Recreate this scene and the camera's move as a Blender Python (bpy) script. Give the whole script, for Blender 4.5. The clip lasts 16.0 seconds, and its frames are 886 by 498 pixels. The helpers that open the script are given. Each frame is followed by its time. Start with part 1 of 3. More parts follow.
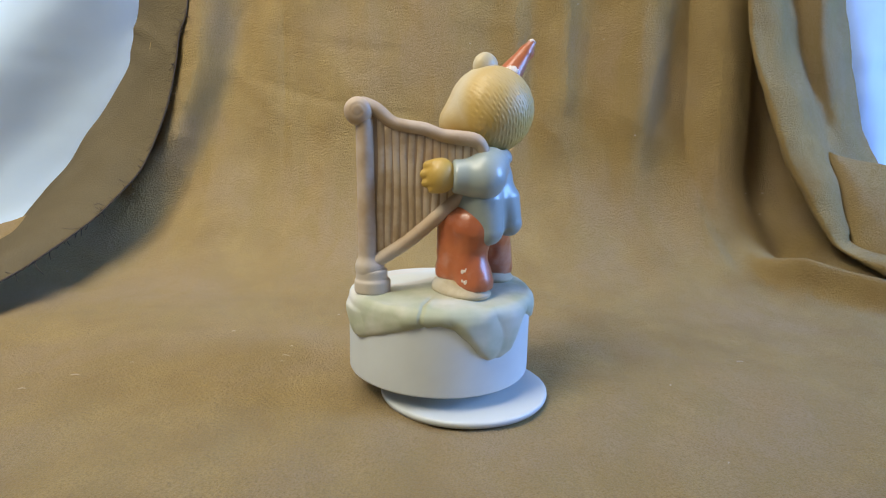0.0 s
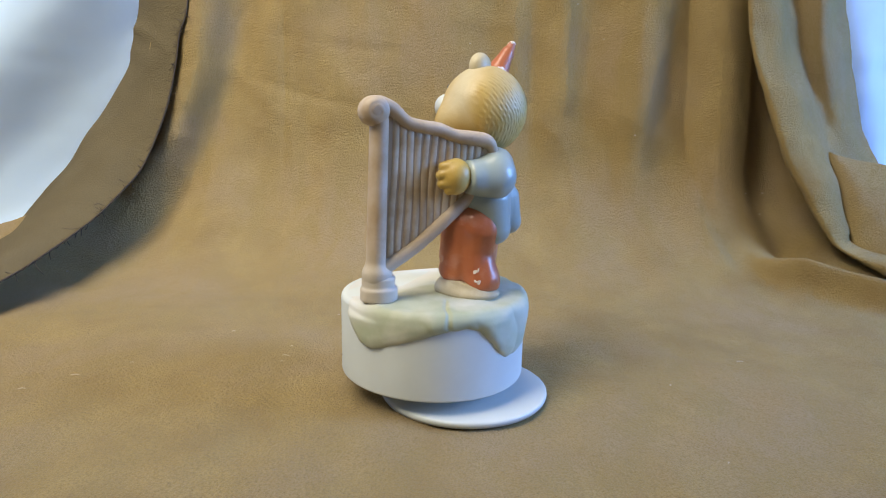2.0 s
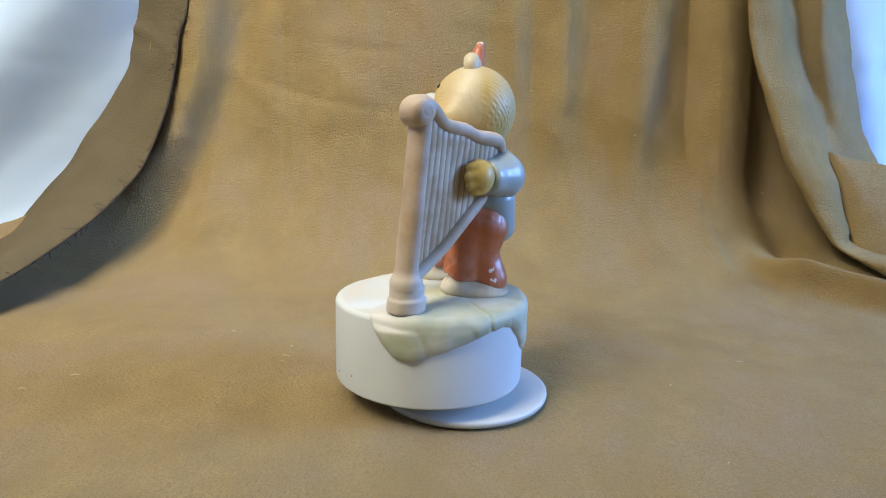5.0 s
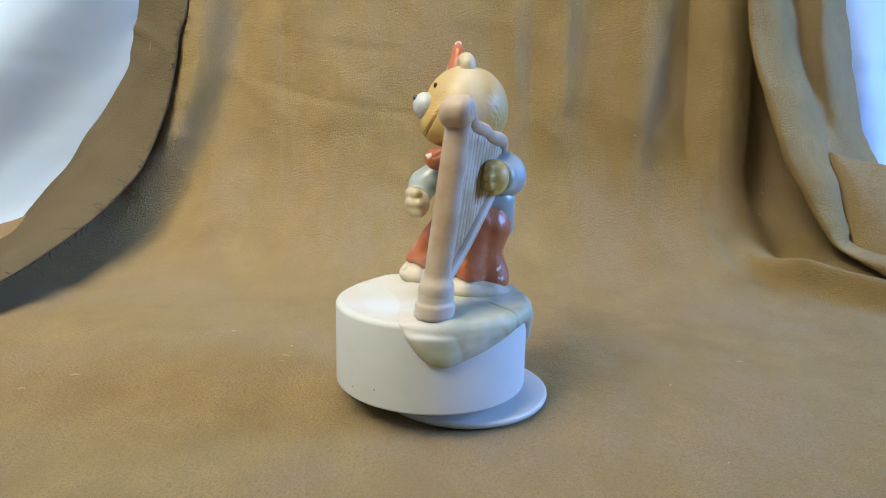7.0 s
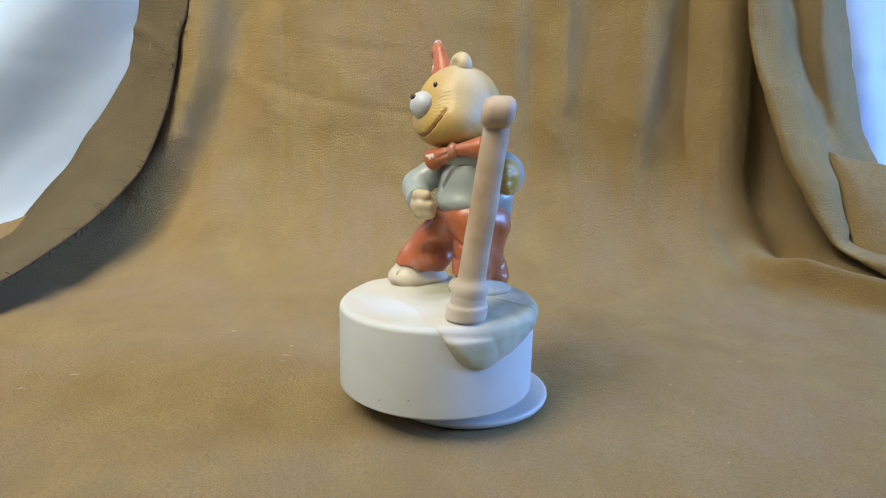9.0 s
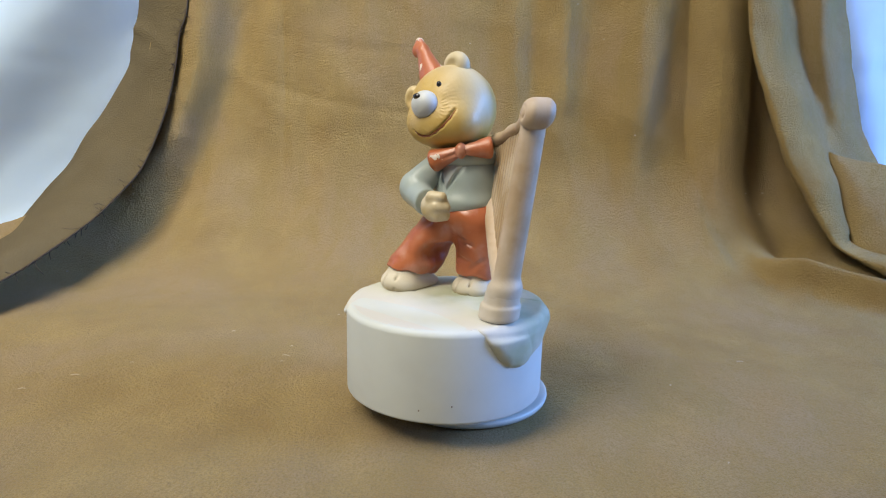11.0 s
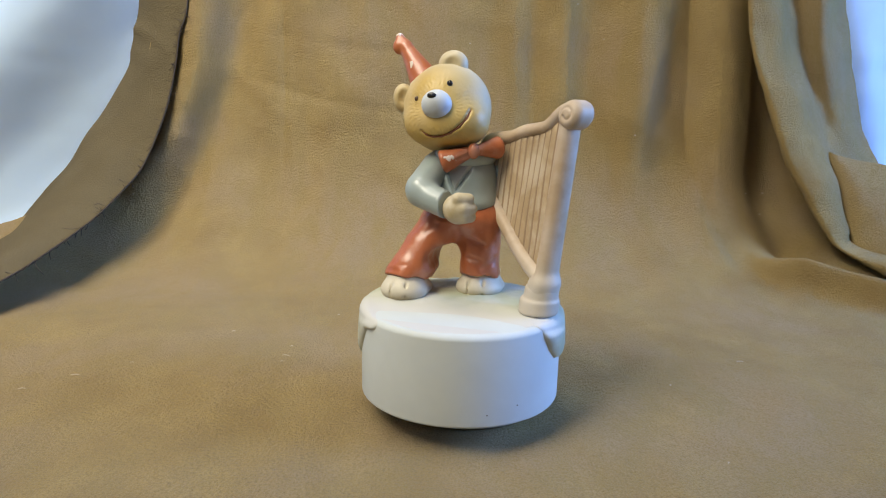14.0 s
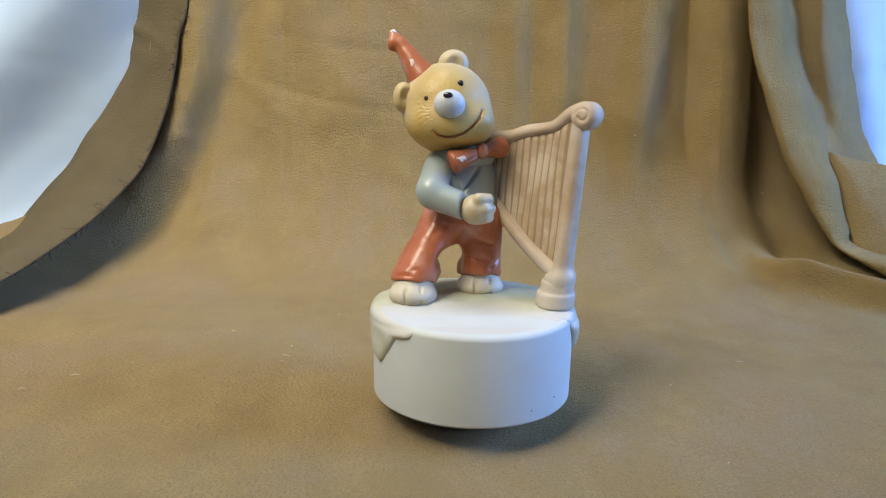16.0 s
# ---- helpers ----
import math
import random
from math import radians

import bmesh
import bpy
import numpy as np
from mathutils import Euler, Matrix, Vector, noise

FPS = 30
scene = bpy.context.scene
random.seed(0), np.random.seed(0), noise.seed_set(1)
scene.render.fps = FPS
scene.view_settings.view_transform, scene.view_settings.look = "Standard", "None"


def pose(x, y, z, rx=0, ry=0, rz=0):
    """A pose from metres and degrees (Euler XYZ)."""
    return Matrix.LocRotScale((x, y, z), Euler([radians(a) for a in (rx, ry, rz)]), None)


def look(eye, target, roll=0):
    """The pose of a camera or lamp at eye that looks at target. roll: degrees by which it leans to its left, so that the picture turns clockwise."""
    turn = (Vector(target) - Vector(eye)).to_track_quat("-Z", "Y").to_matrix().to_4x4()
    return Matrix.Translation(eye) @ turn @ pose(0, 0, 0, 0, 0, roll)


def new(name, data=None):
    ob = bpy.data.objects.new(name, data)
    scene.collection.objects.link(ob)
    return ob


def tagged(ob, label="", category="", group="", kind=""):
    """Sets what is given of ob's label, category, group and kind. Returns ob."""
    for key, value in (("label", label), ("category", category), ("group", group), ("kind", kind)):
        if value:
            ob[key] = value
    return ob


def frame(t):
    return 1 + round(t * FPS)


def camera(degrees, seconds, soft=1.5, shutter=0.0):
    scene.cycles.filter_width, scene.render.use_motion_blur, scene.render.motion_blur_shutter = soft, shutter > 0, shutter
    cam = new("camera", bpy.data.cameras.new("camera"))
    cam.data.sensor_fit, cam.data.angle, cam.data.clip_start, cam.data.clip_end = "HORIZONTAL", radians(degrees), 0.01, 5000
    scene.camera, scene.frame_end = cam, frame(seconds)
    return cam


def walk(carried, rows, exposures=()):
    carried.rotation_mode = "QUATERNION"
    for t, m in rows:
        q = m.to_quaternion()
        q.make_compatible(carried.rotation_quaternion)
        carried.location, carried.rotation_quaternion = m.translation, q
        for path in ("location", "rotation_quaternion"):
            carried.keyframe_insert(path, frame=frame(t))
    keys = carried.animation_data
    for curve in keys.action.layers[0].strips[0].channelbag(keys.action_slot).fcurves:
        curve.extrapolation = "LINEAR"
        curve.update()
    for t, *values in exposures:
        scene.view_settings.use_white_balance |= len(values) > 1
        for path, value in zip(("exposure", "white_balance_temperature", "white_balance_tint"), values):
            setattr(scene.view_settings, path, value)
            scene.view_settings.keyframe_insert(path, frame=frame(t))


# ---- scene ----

# camera: a phone held still, 27 cm from the turning axis, which is the world's origin
EYE = (0.0, -0.27148, 0.1236)
yaw, pitch = radians(2.345), radians(-11.318)
ahead = Vector((-math.sin(yaw) * math.cos(pitch), math.cos(yaw) * math.cos(pitch), math.sin(pitch)))
cam = camera(71.84, 16.0, soft=1.15)
view = look(EYE, Vector(EYE) + ahead, 1.24)
walk(cam, [(0.0, view), (16.0, view)], exposures=[(0.0, 0.07), (0.5, 0.13), (1.5, 0.14), (3.0, 0.20), (6.5, 0.20), (7.5, 0.14), (9.0, 0.12), (12.5, 0.08), (16.0, 0.08)])

# ---- light ----
world = bpy.data.worlds.new("room_light")
scene.world = world
world.use_nodes = True
world.node_tree.nodes["Background"].inputs["Color"].default_value = (0.86, 0.90, 1.0, 1)
world.node_tree.nodes["Background"].inputs["Strength"].default_value = 0.13


def area_lamp(name, eye, target, size, watts, colour, spread=180):
    data = bpy.data.lights.new(name, "AREA")
    data.shape, data.size, data.size_y = "RECTANGLE", size[0], size[1]
    data.energy, data.color, data.spread = watts, colour, radians(spread)
    ob = new(name, data)
    ob.matrix_world = look(eye, target)
    return ob


area_lamp("warm_lamp", (-0.44, -0.34, 0.80), (-0.20, 0.23, 0.11), (0.44, 0.40), 2.8, (1.0, 0.92, 0.75), 88)
area_lamp("window_light", (1.16, -0.04, 0.47), (0, 0.05, 0.06), (0.50, 0.50), 19.5, (0.22, 0.44, 1.0))
area_lamp("ceiling_light", (-0.24, 0.0, 1.70), (-0.05, 0.05, 0), (0.60, 0.60), 9.0, (1.0, 0.935, 0.83))


# ---- materials ----
def mat(name, colour, rough=0.5, dark=None, scale=120.0, grain=900.0, bump=0.05, coat=0.0, spec=0.5, second=None, second_scale=30.0,
        second_low=0.45, second_high=0.65, sheen=0.0, stretch=(1, 1, 1), relief=0.0006, nap=0, speck=0, brushed=0.0):
    m = bpy.data.materials.new(name)
    m.use_nodes = True
    nt = m.node_tree
    b = nt.nodes["Principled BSDF"]
    co = nt.nodes.new("ShaderNodeTexCoord")
    mp = nt.nodes.new("ShaderNodeMapping")
    mp.inputs["Scale"].default_value = stretch
    nt.links.new(co.outputs["Object"], mp.inputs["Vector"])

    def tex(s, detail=5.0):
        n = nt.nodes.new("ShaderNodeTexNoise")
        n.inputs["Scale"].default_value, n.inputs["Detail"].default_value = s, detail
        nt.links.new(mp.outputs["Vector"], n.inputs["Vector"])
        return n

    def ramp(src, lo, hi):
        r = nt.nodes.new("ShaderNodeMapRange")
        r.inputs["From Min"].default_value, r.inputs["From Max"].default_value = lo, hi
        nt.links.new(src, r.inputs["Value"])
        return r.outputs["Result"]

    def mix(fac, a, c):
        x = nt.nodes.new("ShaderNodeMix")
        x.data_type = "RGBA"
        nt.links.new(fac, x.inputs["Factor"])
        for sock, v in ((x.inputs[6], a), (x.inputs[7], c)):
            if isinstance(v, tuple):
                sock.default_value = (*v, 1)
            else:
                nt.links.new(v, sock)
        return x.outputs[2]

    n1, n2 = tex(scale), tex(grain, 3.0)
    dark = dark or tuple(c * 0.82 for c in colour)
    col = mix(ramp(n1.outputs["Fac"], 0.35, 0.65), dark, colour)
    if second:
        n3 = tex(second_scale, 4.0)
        col = mix(ramp(n3.outputs["Fac"], second_low, second_high), col, second)
    if brushed:
        # the nap lies over in broad uneven strokes
        way, n6 = nt.nodes.new("ShaderNodeMapping"), nt.nodes.new("ShaderNodeTexNoise")
        way.inputs["Scale"].default_value, way.inputs["Rotation"].default_value = (46, 30, 9), (0, 0.12, 0.5)
        n6.inputs["Scale"].default_value, n6.inputs["Detail"].default_value, n6.inputs["Distortion"].default_value = 1.0, 4.0, 0.6
        nt.links.new(co.outputs["Object"], way.inputs["Vector"])
        nt.links.new(way.outputs["Vector"], n6.inputs["Vector"])
        col = mix(ramp(n6.outputs["Fac"], 0.47, 0.70), col, tuple(c * (1 - brushed) for c in colour))
    if speck:
        n5 = tex(speck, 2.0)
        col = mix(ramp(n5.outputs["Fac"], 0.42, 0.72), col, tuple(c * 0.65 for c in colour))
    nt.links.new(col, b.inputs["Base Color"])
    rr = nt.nodes.new("ShaderNodeMapRange")
    rr.inputs["To Min"].default_value, rr.inputs["To Max"].default_value = rough * 0.85, min(1.0, rough * 1.15)
    nt.links.new(n1.outputs["Fac"], rr.inputs["Value"])
    nt.links.new(rr.outputs["Result"], b.inputs["Roughness"])
    b.inputs["Specular IOR Level"].default_value = spec
    b.inputs["Coat Weight"].default_value = coat
    b.inputs["Coat Roughness"].default_value = 0.22
    b.inputs["Sheen Weight"].default_value = sheen
    if bump:
        bp = nt.nodes.new("ShaderNodeBump")
        bp.inputs["Strength"].default_value, bp.inputs["Distance"].default_value = bump, relief
        height = n2.outputs["Fac"]
        if nap:
            n4, add = tex(nap, 6.0), nt.nodes.new("ShaderNodeMath")
            add.operation = "MULTIPLY_ADD"
            add.inputs[1].default_value = 1.6
            nt.links.new(n4.outputs["Fac"], add.inputs[0])
            nt.links.new(n2.outputs["Fac"], add.inputs[2])
            height = add.outputs[0]
        nt.links.new(height, bp.inputs["Height"])
        nt.links.new(bp.outputs["Normal"], b.inputs["Normal"])
    return m


SUEDE = mat("brown_suede", (0.455, 0.330, 0.134), 0.95, (0.355, 0.246, 0.099), 30, 2300, 0.9, spec=0.08, second=(0.420, 0.308, 0.168), second_scale=11, sheen=0.10, relief=0.0018, nap=620, speck=1250, brushed=0.15)
# the turned-over flap's dimness is put into this darker brown
SUEDE_BACK_DIM = mat("brown_suede_back_dim", (0.160, 0.130, 0.076), 0.95, (0.130, 0.105, 0.060), 24, 1500, 0.8, spec=0.08, relief=0.0010, nap=900, speck=1500)
# white cotton; the blue light that falls on it is put into the colour
SHEET_BLUE_LIT = mat("white_sheet", (0.62, 0.79, 1.0), 0.9, (0.57, 0.75, 0.99), 12, 1500, 0.2, spec=0.2)
BISQUE = mat("white_bisque", (0.60, 0.645, 0.635), 0.65, (0.57, 0.61, 0.60), 60, 1500, 0.05)
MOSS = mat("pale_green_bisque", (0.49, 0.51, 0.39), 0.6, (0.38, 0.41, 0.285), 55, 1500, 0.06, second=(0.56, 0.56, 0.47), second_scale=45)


def airbrush(m, white, ys=(-0.020, 0.004), zs=(0.037, 0.028), back=None):
    """The colour is sprayed on: it thins out to a paler one along y and z."""
    nt = m.node_tree
    b = nt.nodes["Principled BSDF"]
    col = b.inputs["Base Color"].links[0].from_socket
    xyz, co = nt.nodes.new("ShaderNodeSeparateXYZ"), nt.nodes.new("ShaderNodeTexCoord")
    nt.links.new(co.outputs["Object"], xyz.inputs[0])
    fy, fz, mx, mix = (nt.nodes.new(k) for k in ("ShaderNodeMapRange", "ShaderNodeMapRange", "ShaderNodeMath", "ShaderNodeMix"))
    mx.operation, mix.data_type = "MAXIMUM", "RGBA"
    for node, lo, hi, out in ((fy, *ys, "Y"), (fz, *zs, "Z")):
        node.interpolation_type = "SMOOTHSTEP"
        node.inputs["From Min"].default_value, node.inputs["From Max"].default_value = lo, hi
        nt.links.new(xyz.outputs[out], node.inputs["Value"])
    nt.links.new(fy.outputs["Result"], mx.inputs[0])
    nt.links.new(fz.outputs["Result"], mx.inputs[1])
    amount = mx.outputs[0]
    if back:
        fb, more = nt.nodes.new("ShaderNodeMapRange"), nt.nodes.new("ShaderNodeMath")
        fb.interpolation_type, more.operation = "SMOOTHSTEP", "MAXIMUM"
        fb.inputs["From Min"].default_value, fb.inputs["From Max"].default_value = back
        nt.links.new(xyz.outputs["Y"], fb.inputs["Value"])
        nt.links.new(amount, more.inputs[0])
        nt.links.new(fb.outputs["Result"], more.inputs[1])
        amount = more.outputs[0]
    nt.links.new(amount, mix.inputs["Factor"])
    mix.inputs[6].default_value = (*white, 1)
    nt.links.new(col, mix.inputs[7])
    nt.links.new(mix.outputs[2], b.inputs["Base Color"])


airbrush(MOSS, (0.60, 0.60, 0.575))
FUR = mat("honey_glaze", (0.545, 0.380, 0.098), 0.5, (0.47, 0.305, 0.060), 70, 500, 0.25, coat=0.12, second=(0.53, 0.39, 0.165), second_scale=34, stretch=(1.2, 1.2, 0.8))
airbrush(FUR, (0.58, 0.505, 0.335), (0.016, 0.000), (0.126, 0.106), (0.014, 0.024))
CREAM = mat("cream_glaze", (0.64, 0.57, 0.42), 0.45, (0.46, 0.36, 0.18), 110, 900, 0.15, coat=0.15)
FOOT = mat("tan_washed_glaze", (0.52, 0.44, 0.29), 0.55, (0.36, 0.28, 0.15), 90, 900, 0.2, coat=0.05, second=(0.60, 0.55, 0.44), second_scale=50)
airbrush(FOOT, (0.60, 0.55, 0.43), (0.009, 0.021), (0.0425, 0.0385))
WHITE = mat("white_glaze", (0.57, 0.61, 0.63), 0.45, None, 60, 900, 0.03, coat=0.1)
RED = mat("brick_red_glaze", (0.46, 0.142, 0.052), 0.38, (0.405, 0.112, 0.042), 80, 600, 0.25, coat=0.3, second=(0.51, 0.235, 0.155), second_scale=85, second_low=0.54, second_high=0.72)
BLUE = mat("grey_blue_glaze", (0.350, 0.410, 0.395), 0.36, (0.290, 0.350, 0.335), 70, 700, 0.06, coat=0.4)
HARP = mat("tan_bisque", (0.48, 0.36, 0.235), 0.55, (0.41, 0.30, 0.19), 90, 900, 0.1, coat=0.05, second=(0.55, 0.45, 0.35), second_scale=60)
HARP_WASH = mat("brown_wash", (0.34, 0.235, 0.14), 0.65, None, 90, 900, 0.1)
STRING = mat("tan_string_bisque", (0.47, 0.35, 0.21), 0.5, (0.39, 0.28, 0.16), 60, 900, 0.12, coat=0.08, second=(0.56, 0.46, 0.33), second_scale=90)
SHIRT = mat("pale_blue_glaze", (0.46, 0.50, 0.49), 0.4, None, 70, 700, 0.06, coat=0.3)
airbrush(HARP, (0.56, 0.50, 0.41), (9.0, 10.0), (0.047, 0.066))
BLACK = mat("black_glaze", (0.012, 0.010, 0.009), 0.2, None, 60, 900, 0.0, coat=0.6)
BROWN = mat("brown_glaze", (0.09, 0.045, 0.02), 0.3, None, 60, 900, 0.0, coat=0.4)
LIP = mat("orange_glaze", (0.26, 0.08, 0.025), 0.4, None, 60, 900, 0.0, coat=0.3)
CHIP = mat("bare_bisque_chip", (0.80, 0.70, 0.62), 0.8, None, 200, 1500, 0.2)
PLASTIC = mat("white_plastic", (0.60, 0.64, 0.63), 0.42, (0.57, 0.61, 0.60), 40, 1500, 0.02)
THREAD = mat("dark_thread", (0.07, 0.05, 0.03), 0.95, None, 300, 1500, 0.0)
LINT = mat("pale_lint", (0.62, 0.52, 0.38), 0.9, None, 300, 1500, 0.0)
STEEL = mat("steel", (0.5, 0.5, 0.5), 0.35, None, 100, 900, 0.0)
PAINT = mat("wall_paint", (0.62, 0.60, 0.57), 0.9, None, 3, 300, 0.1)
WOOD = mat("table_wood", (0.25, 0.15, 0.08), 0.5, (0.17, 0.10, 0.05), 8, 200, 0.1, stretch=(1, 8, 1))


# ---- mesh helpers ----
def mesh(name, verts, faces, material, smooth=True):
    me = bpy.data.meshes.new(name)
    me.from_pydata([tuple(v) for v in verts], [], [tuple(int(i) for i in f) for f in faces])
    me.materials.append(material)
    if smooth:
        me.polygons.foreach_set("use_smooth", [True] * len(me.polygons))
    me.update()
    return me


def part(name, me, parent, label=""):
    ob = new(name, me)
    ob.parent = parent
    return tagged(ob, label)


def surface(f, lo, hi, h):
    """Surface nets: the zero level of f(x, y, z), in millimetres, inside a box, as metres."""
    n = [int(math.ceil((b - a) / h)) + 1 for a, b in zip(lo, hi)]
    ax = [a + h * np.arange(k) for a, k in zip(lo, n)]
    g = np.meshgrid(*ax, indexing="ij")
    v = f(*g).astype(np.float32)
    s = v < 0
    acc = np.zeros([k - 1 for k in n] + [3])
    cnt = np.zeros([k - 1 for k in n])
    corner = [(i, j, k) for i in (0, 1) for j in (0, 1) for k in (0, 1)]

    def sub(arr, c):
        return arr[c[0]:c[0] + n[0] - 1, c[1]:c[1] + n[1] - 1, c[2]:c[2] + n[2] - 1]

    for a in corner:
        for d in range(3):
            if a[d]:
                continue
            b = tuple(1 if i == d else a[i] for i in range(3))
            va, vb = sub(v, a), sub(v, b)
            cross = (va < 0) != (vb < 0)
            w = np.where(cross, va / np.where(cross, va - vb, 1), 0)
            for i in range(3):
                acc[..., i] += np.where(cross, a[i] + (w if i == d else 0), 0)
            cnt += cross
    live = cnt > 0
    ids = -np.ones(live.shape, int)
    ids[live] = np.arange(live.sum())
    cell = np.argwhere(live)
    verts = (cell + acc[live] / cnt[live][:, None]) * h + np.array(lo)
    faces = []
    for d in range(3):
        e, f2 = (d + 1) % 3, (d + 2) % 3
        sl0, sl1 = [slice(1, -1)] * 3, [slice(1, -1)] * 3
        sl0[d], sl1[d] = slice(0, -1), slice(1, None)
        s0, s1 = s[tuple(sl0)], s[tuple(sl1)]
        idx = np.argwhere(s0 != s1)
        if not len(idx):
            continue
        flip = s0[tuple(idx.T)]
        base = idx + 1
        base[:, d] -= 1

        def at(de, df):
            q = base.copy()
            q[:, e] += de
            q[:, f2] += df
            return ids[tuple(q.T)]

        quad = np.stack([at(-1, -1), at(0, -1), at(0, 0), at(-1, 0)], 1)
        quad[~flip] = quad[~flip][:, ::-1]
        faces.append(quad)
    return verts / 1000.0, np.concatenate(faces)


def ball(p, c, r):
    q = [(p[i] - c[i]) / r[i] for i in range(3)]
    k = np.sqrt(q[0] ** 2 + q[1] ** 2 + q[2] ** 2)
    return (k - 1) * min(r)


def cone(p, a, b, ra, rb):
    """A limb with round ends: from a, of radius ra, to b, of radius rb."""
    a, b = np.array(a, float), np.array(b, float)
    d = b - a
    t = np.clip(sum((p[i] - a[i]) * d[i] for i in range(3)) / (d @ d), 0, 1)
    k = np.sqrt(sum((p[i] - a[i] - t * d[i]) ** 2 for i in range(3)))
    return k - (ra + (rb - ra) * t)


def join(a, b, k=3.0):
    h = np.clip(0.5 + 0.5 * (b - a) / k, 0, 1)
    return b * (1 - h) + a * h - k * h * (1 - h)


def cut(a, b, k=1.0):
    return -join(-a, b, k)


def tube_path(points, radius, sides=8, taper=None):
    """A tube along points, in metres."""
    pts = [Vector(q) for q in points]
    verts, faces = [], []
    for i, q in enumerate(pts):
        d = (pts[min(i + 1, len(pts) - 1)] - pts[max(i - 1, 0)]).normalized()
        u = d.orthogonal().normalized() if i == 0 else (u - d * u.dot(d)).normalized()
        w = d.cross(u)
        r = radius * (taper[i] if taper else 1)
        verts += [q + (u * math.cos(2 * math.pi * k / sides) + w * math.sin(2 * math.pi * k / sides)) * r for k in range(sides)]
        if i:
            o = (i - 1) * sides
            faces += [(o + k, o + (k + 1) % sides, o + sides + (k + 1) % sides, o + sides + k) for k in range(sides)]
    faces += [tuple(range(sides - 1, -1, -1)), tuple(range(len(verts) - sides, len(verts)))]
    return verts, faces


def lathe(profile, steps=96):
    """Profile of (radius, z) turned about z; starts and ends on the axis."""
    verts, faces, m = [], [], len(profile)
    for k in range(steps):
        a = 2 * math.pi * k / steps
        verts += [(r * math.cos(a), r * math.sin(a), z) for r, z in profile]
    for k in range(steps):
        o, q = k * m, (k + 1) % steps * m
        faces += [(o + i, q + i, q + i + 1, o + i + 1) for i in range(m - 1)]
    return verts, faces


def rounded(r, z0, z1, b0, b1, n=6):
    """A disc's profile with rounded rims."""
    out = [(0.0001, z0)]
    out += [(r - b0 + b0 * math.sin(a), z0 + b0 - b0 * math.cos(a)) for a in np.linspace(0, math.pi / 2, n)]
    out += [(r - b1 + b1 * math.cos(a), z1 - b1 + b1 * math.sin(a)) for a in np.linspace(0, math.pi / 2, n)]
    return out + [(0.0001, z1)]


def ripple(p, s, seed=0.0):
    """Soft uneven bumps between -1 and 1."""
    x, y, z = p
    return (np.sin(x / s + 1.3 * seed + 0.7 * np.sin(y / s * 0.8)) * np.sin(y / s * 1.1 + 2.1 + seed) + np.sin(z / s * 0.9 + x / s * 0.6 + seed)
            * np.sin(y / s * 0.7 + 0.5)) * 0.5


# ---- room ----
def slab(name, lo, hi, material, label, category):
    bm = bmesh.new()
    bmesh.ops.create_cube(bm, size=1)
    for v in bm.verts:
        v.co = Vector([(lo[i] + hi[i]) / 2 + v.co[i] * (hi[i] - lo[i]) for i in range(3)])
    me = bpy.data.meshes.new(name)
    bm.to_mesh(me)
    bm.free()
    me.materials.append(material)
    return tagged(new(name, me), label, category, kind="structure")


table = slab("table", (-0.95, -0.90, -0.045), (0.95, 0.80, -0.003), WOOD, "plain wooden table top under the cloth", "table")
XW, XE, Y1, Y2, Z1, Z2, W = -2.0, 1.20, -1.9, 1.3, -0.78, 1.80, 0.10
slab("floor", (XW, Y1, Z1 - W), (XE, Y2, Z1), WOOD, "plain wooden floor of the room", "floor")
slab("ceiling", (XW, Y1, Z2), (XE, Y2, Z2 + W), PAINT, "plain painted ceiling of the room", "ceiling")
slab("wall_north", (XW - W, Y2, Z1), (XE + W, Y2 + W, Z2), PAINT, "plain painted wall of the room", "wall")
slab("wall_south", (XW - W, Y1 - W, Z1), (XE + W, Y1, Z2), PAINT, "plain painted wall of the room", "wall")
slab("wall_west", (XW - W, Y1, Z1), (XW, Y2, Z2), PAINT, "plain painted wall of the room", "wall")
# the east wall has the window's opening, in which the daylight stands
east = slab("wall_east", (XE, Y1, Z1), (XE + W, -0.42, Z2), PAINT, "plain painted wall with a window opening", "wall")
for lo, hi in (((XE, 0.22, Z1), (XE + W, Y2, Z2)), ((XE, -0.42, Z1), (XE + W, 0.22, 0.20)), ((XE, -0.42, 0.84), (XE + W, 0.22, Z2))):
    piece = slab("wall_panel", lo, hi, PAINT, "", "")
    piece.parent = east
    del piece["kind"]

# ---- cloth ----
BEND, TURN = 0.130, radians(82)


def smooth(a, b, t):
    t = min(1.0, max(0.0, (t - a) / (b - a)))
    return t * t * (3 - 2 * t)


def sweep(v):
    """The backdrop's profile: v runs along the cloth from the front; returns y, z and the normal's y, z."""
    y0 = 0.150
    if v < y0:
        return v, 0.0, 0.0, 1.0
    a = (v - y0) / BEND
    if a < TURN:
        return y0 + BEND * math.sin(a), BEND * (1 - math.cos(a)), -math.sin(a), math.cos(a)
    d = v - y0 - BEND * TURN
    return (y0 + BEND * math.sin(TURN) + d * math.cos(TURN), BEND * (1 - math.cos(TURN)) + d * math.sin(TURN), -math.sin(TURN), math.cos(TURN))


def lerp(t, xs, ys):
    return float(np.interp(t, xs, ys))


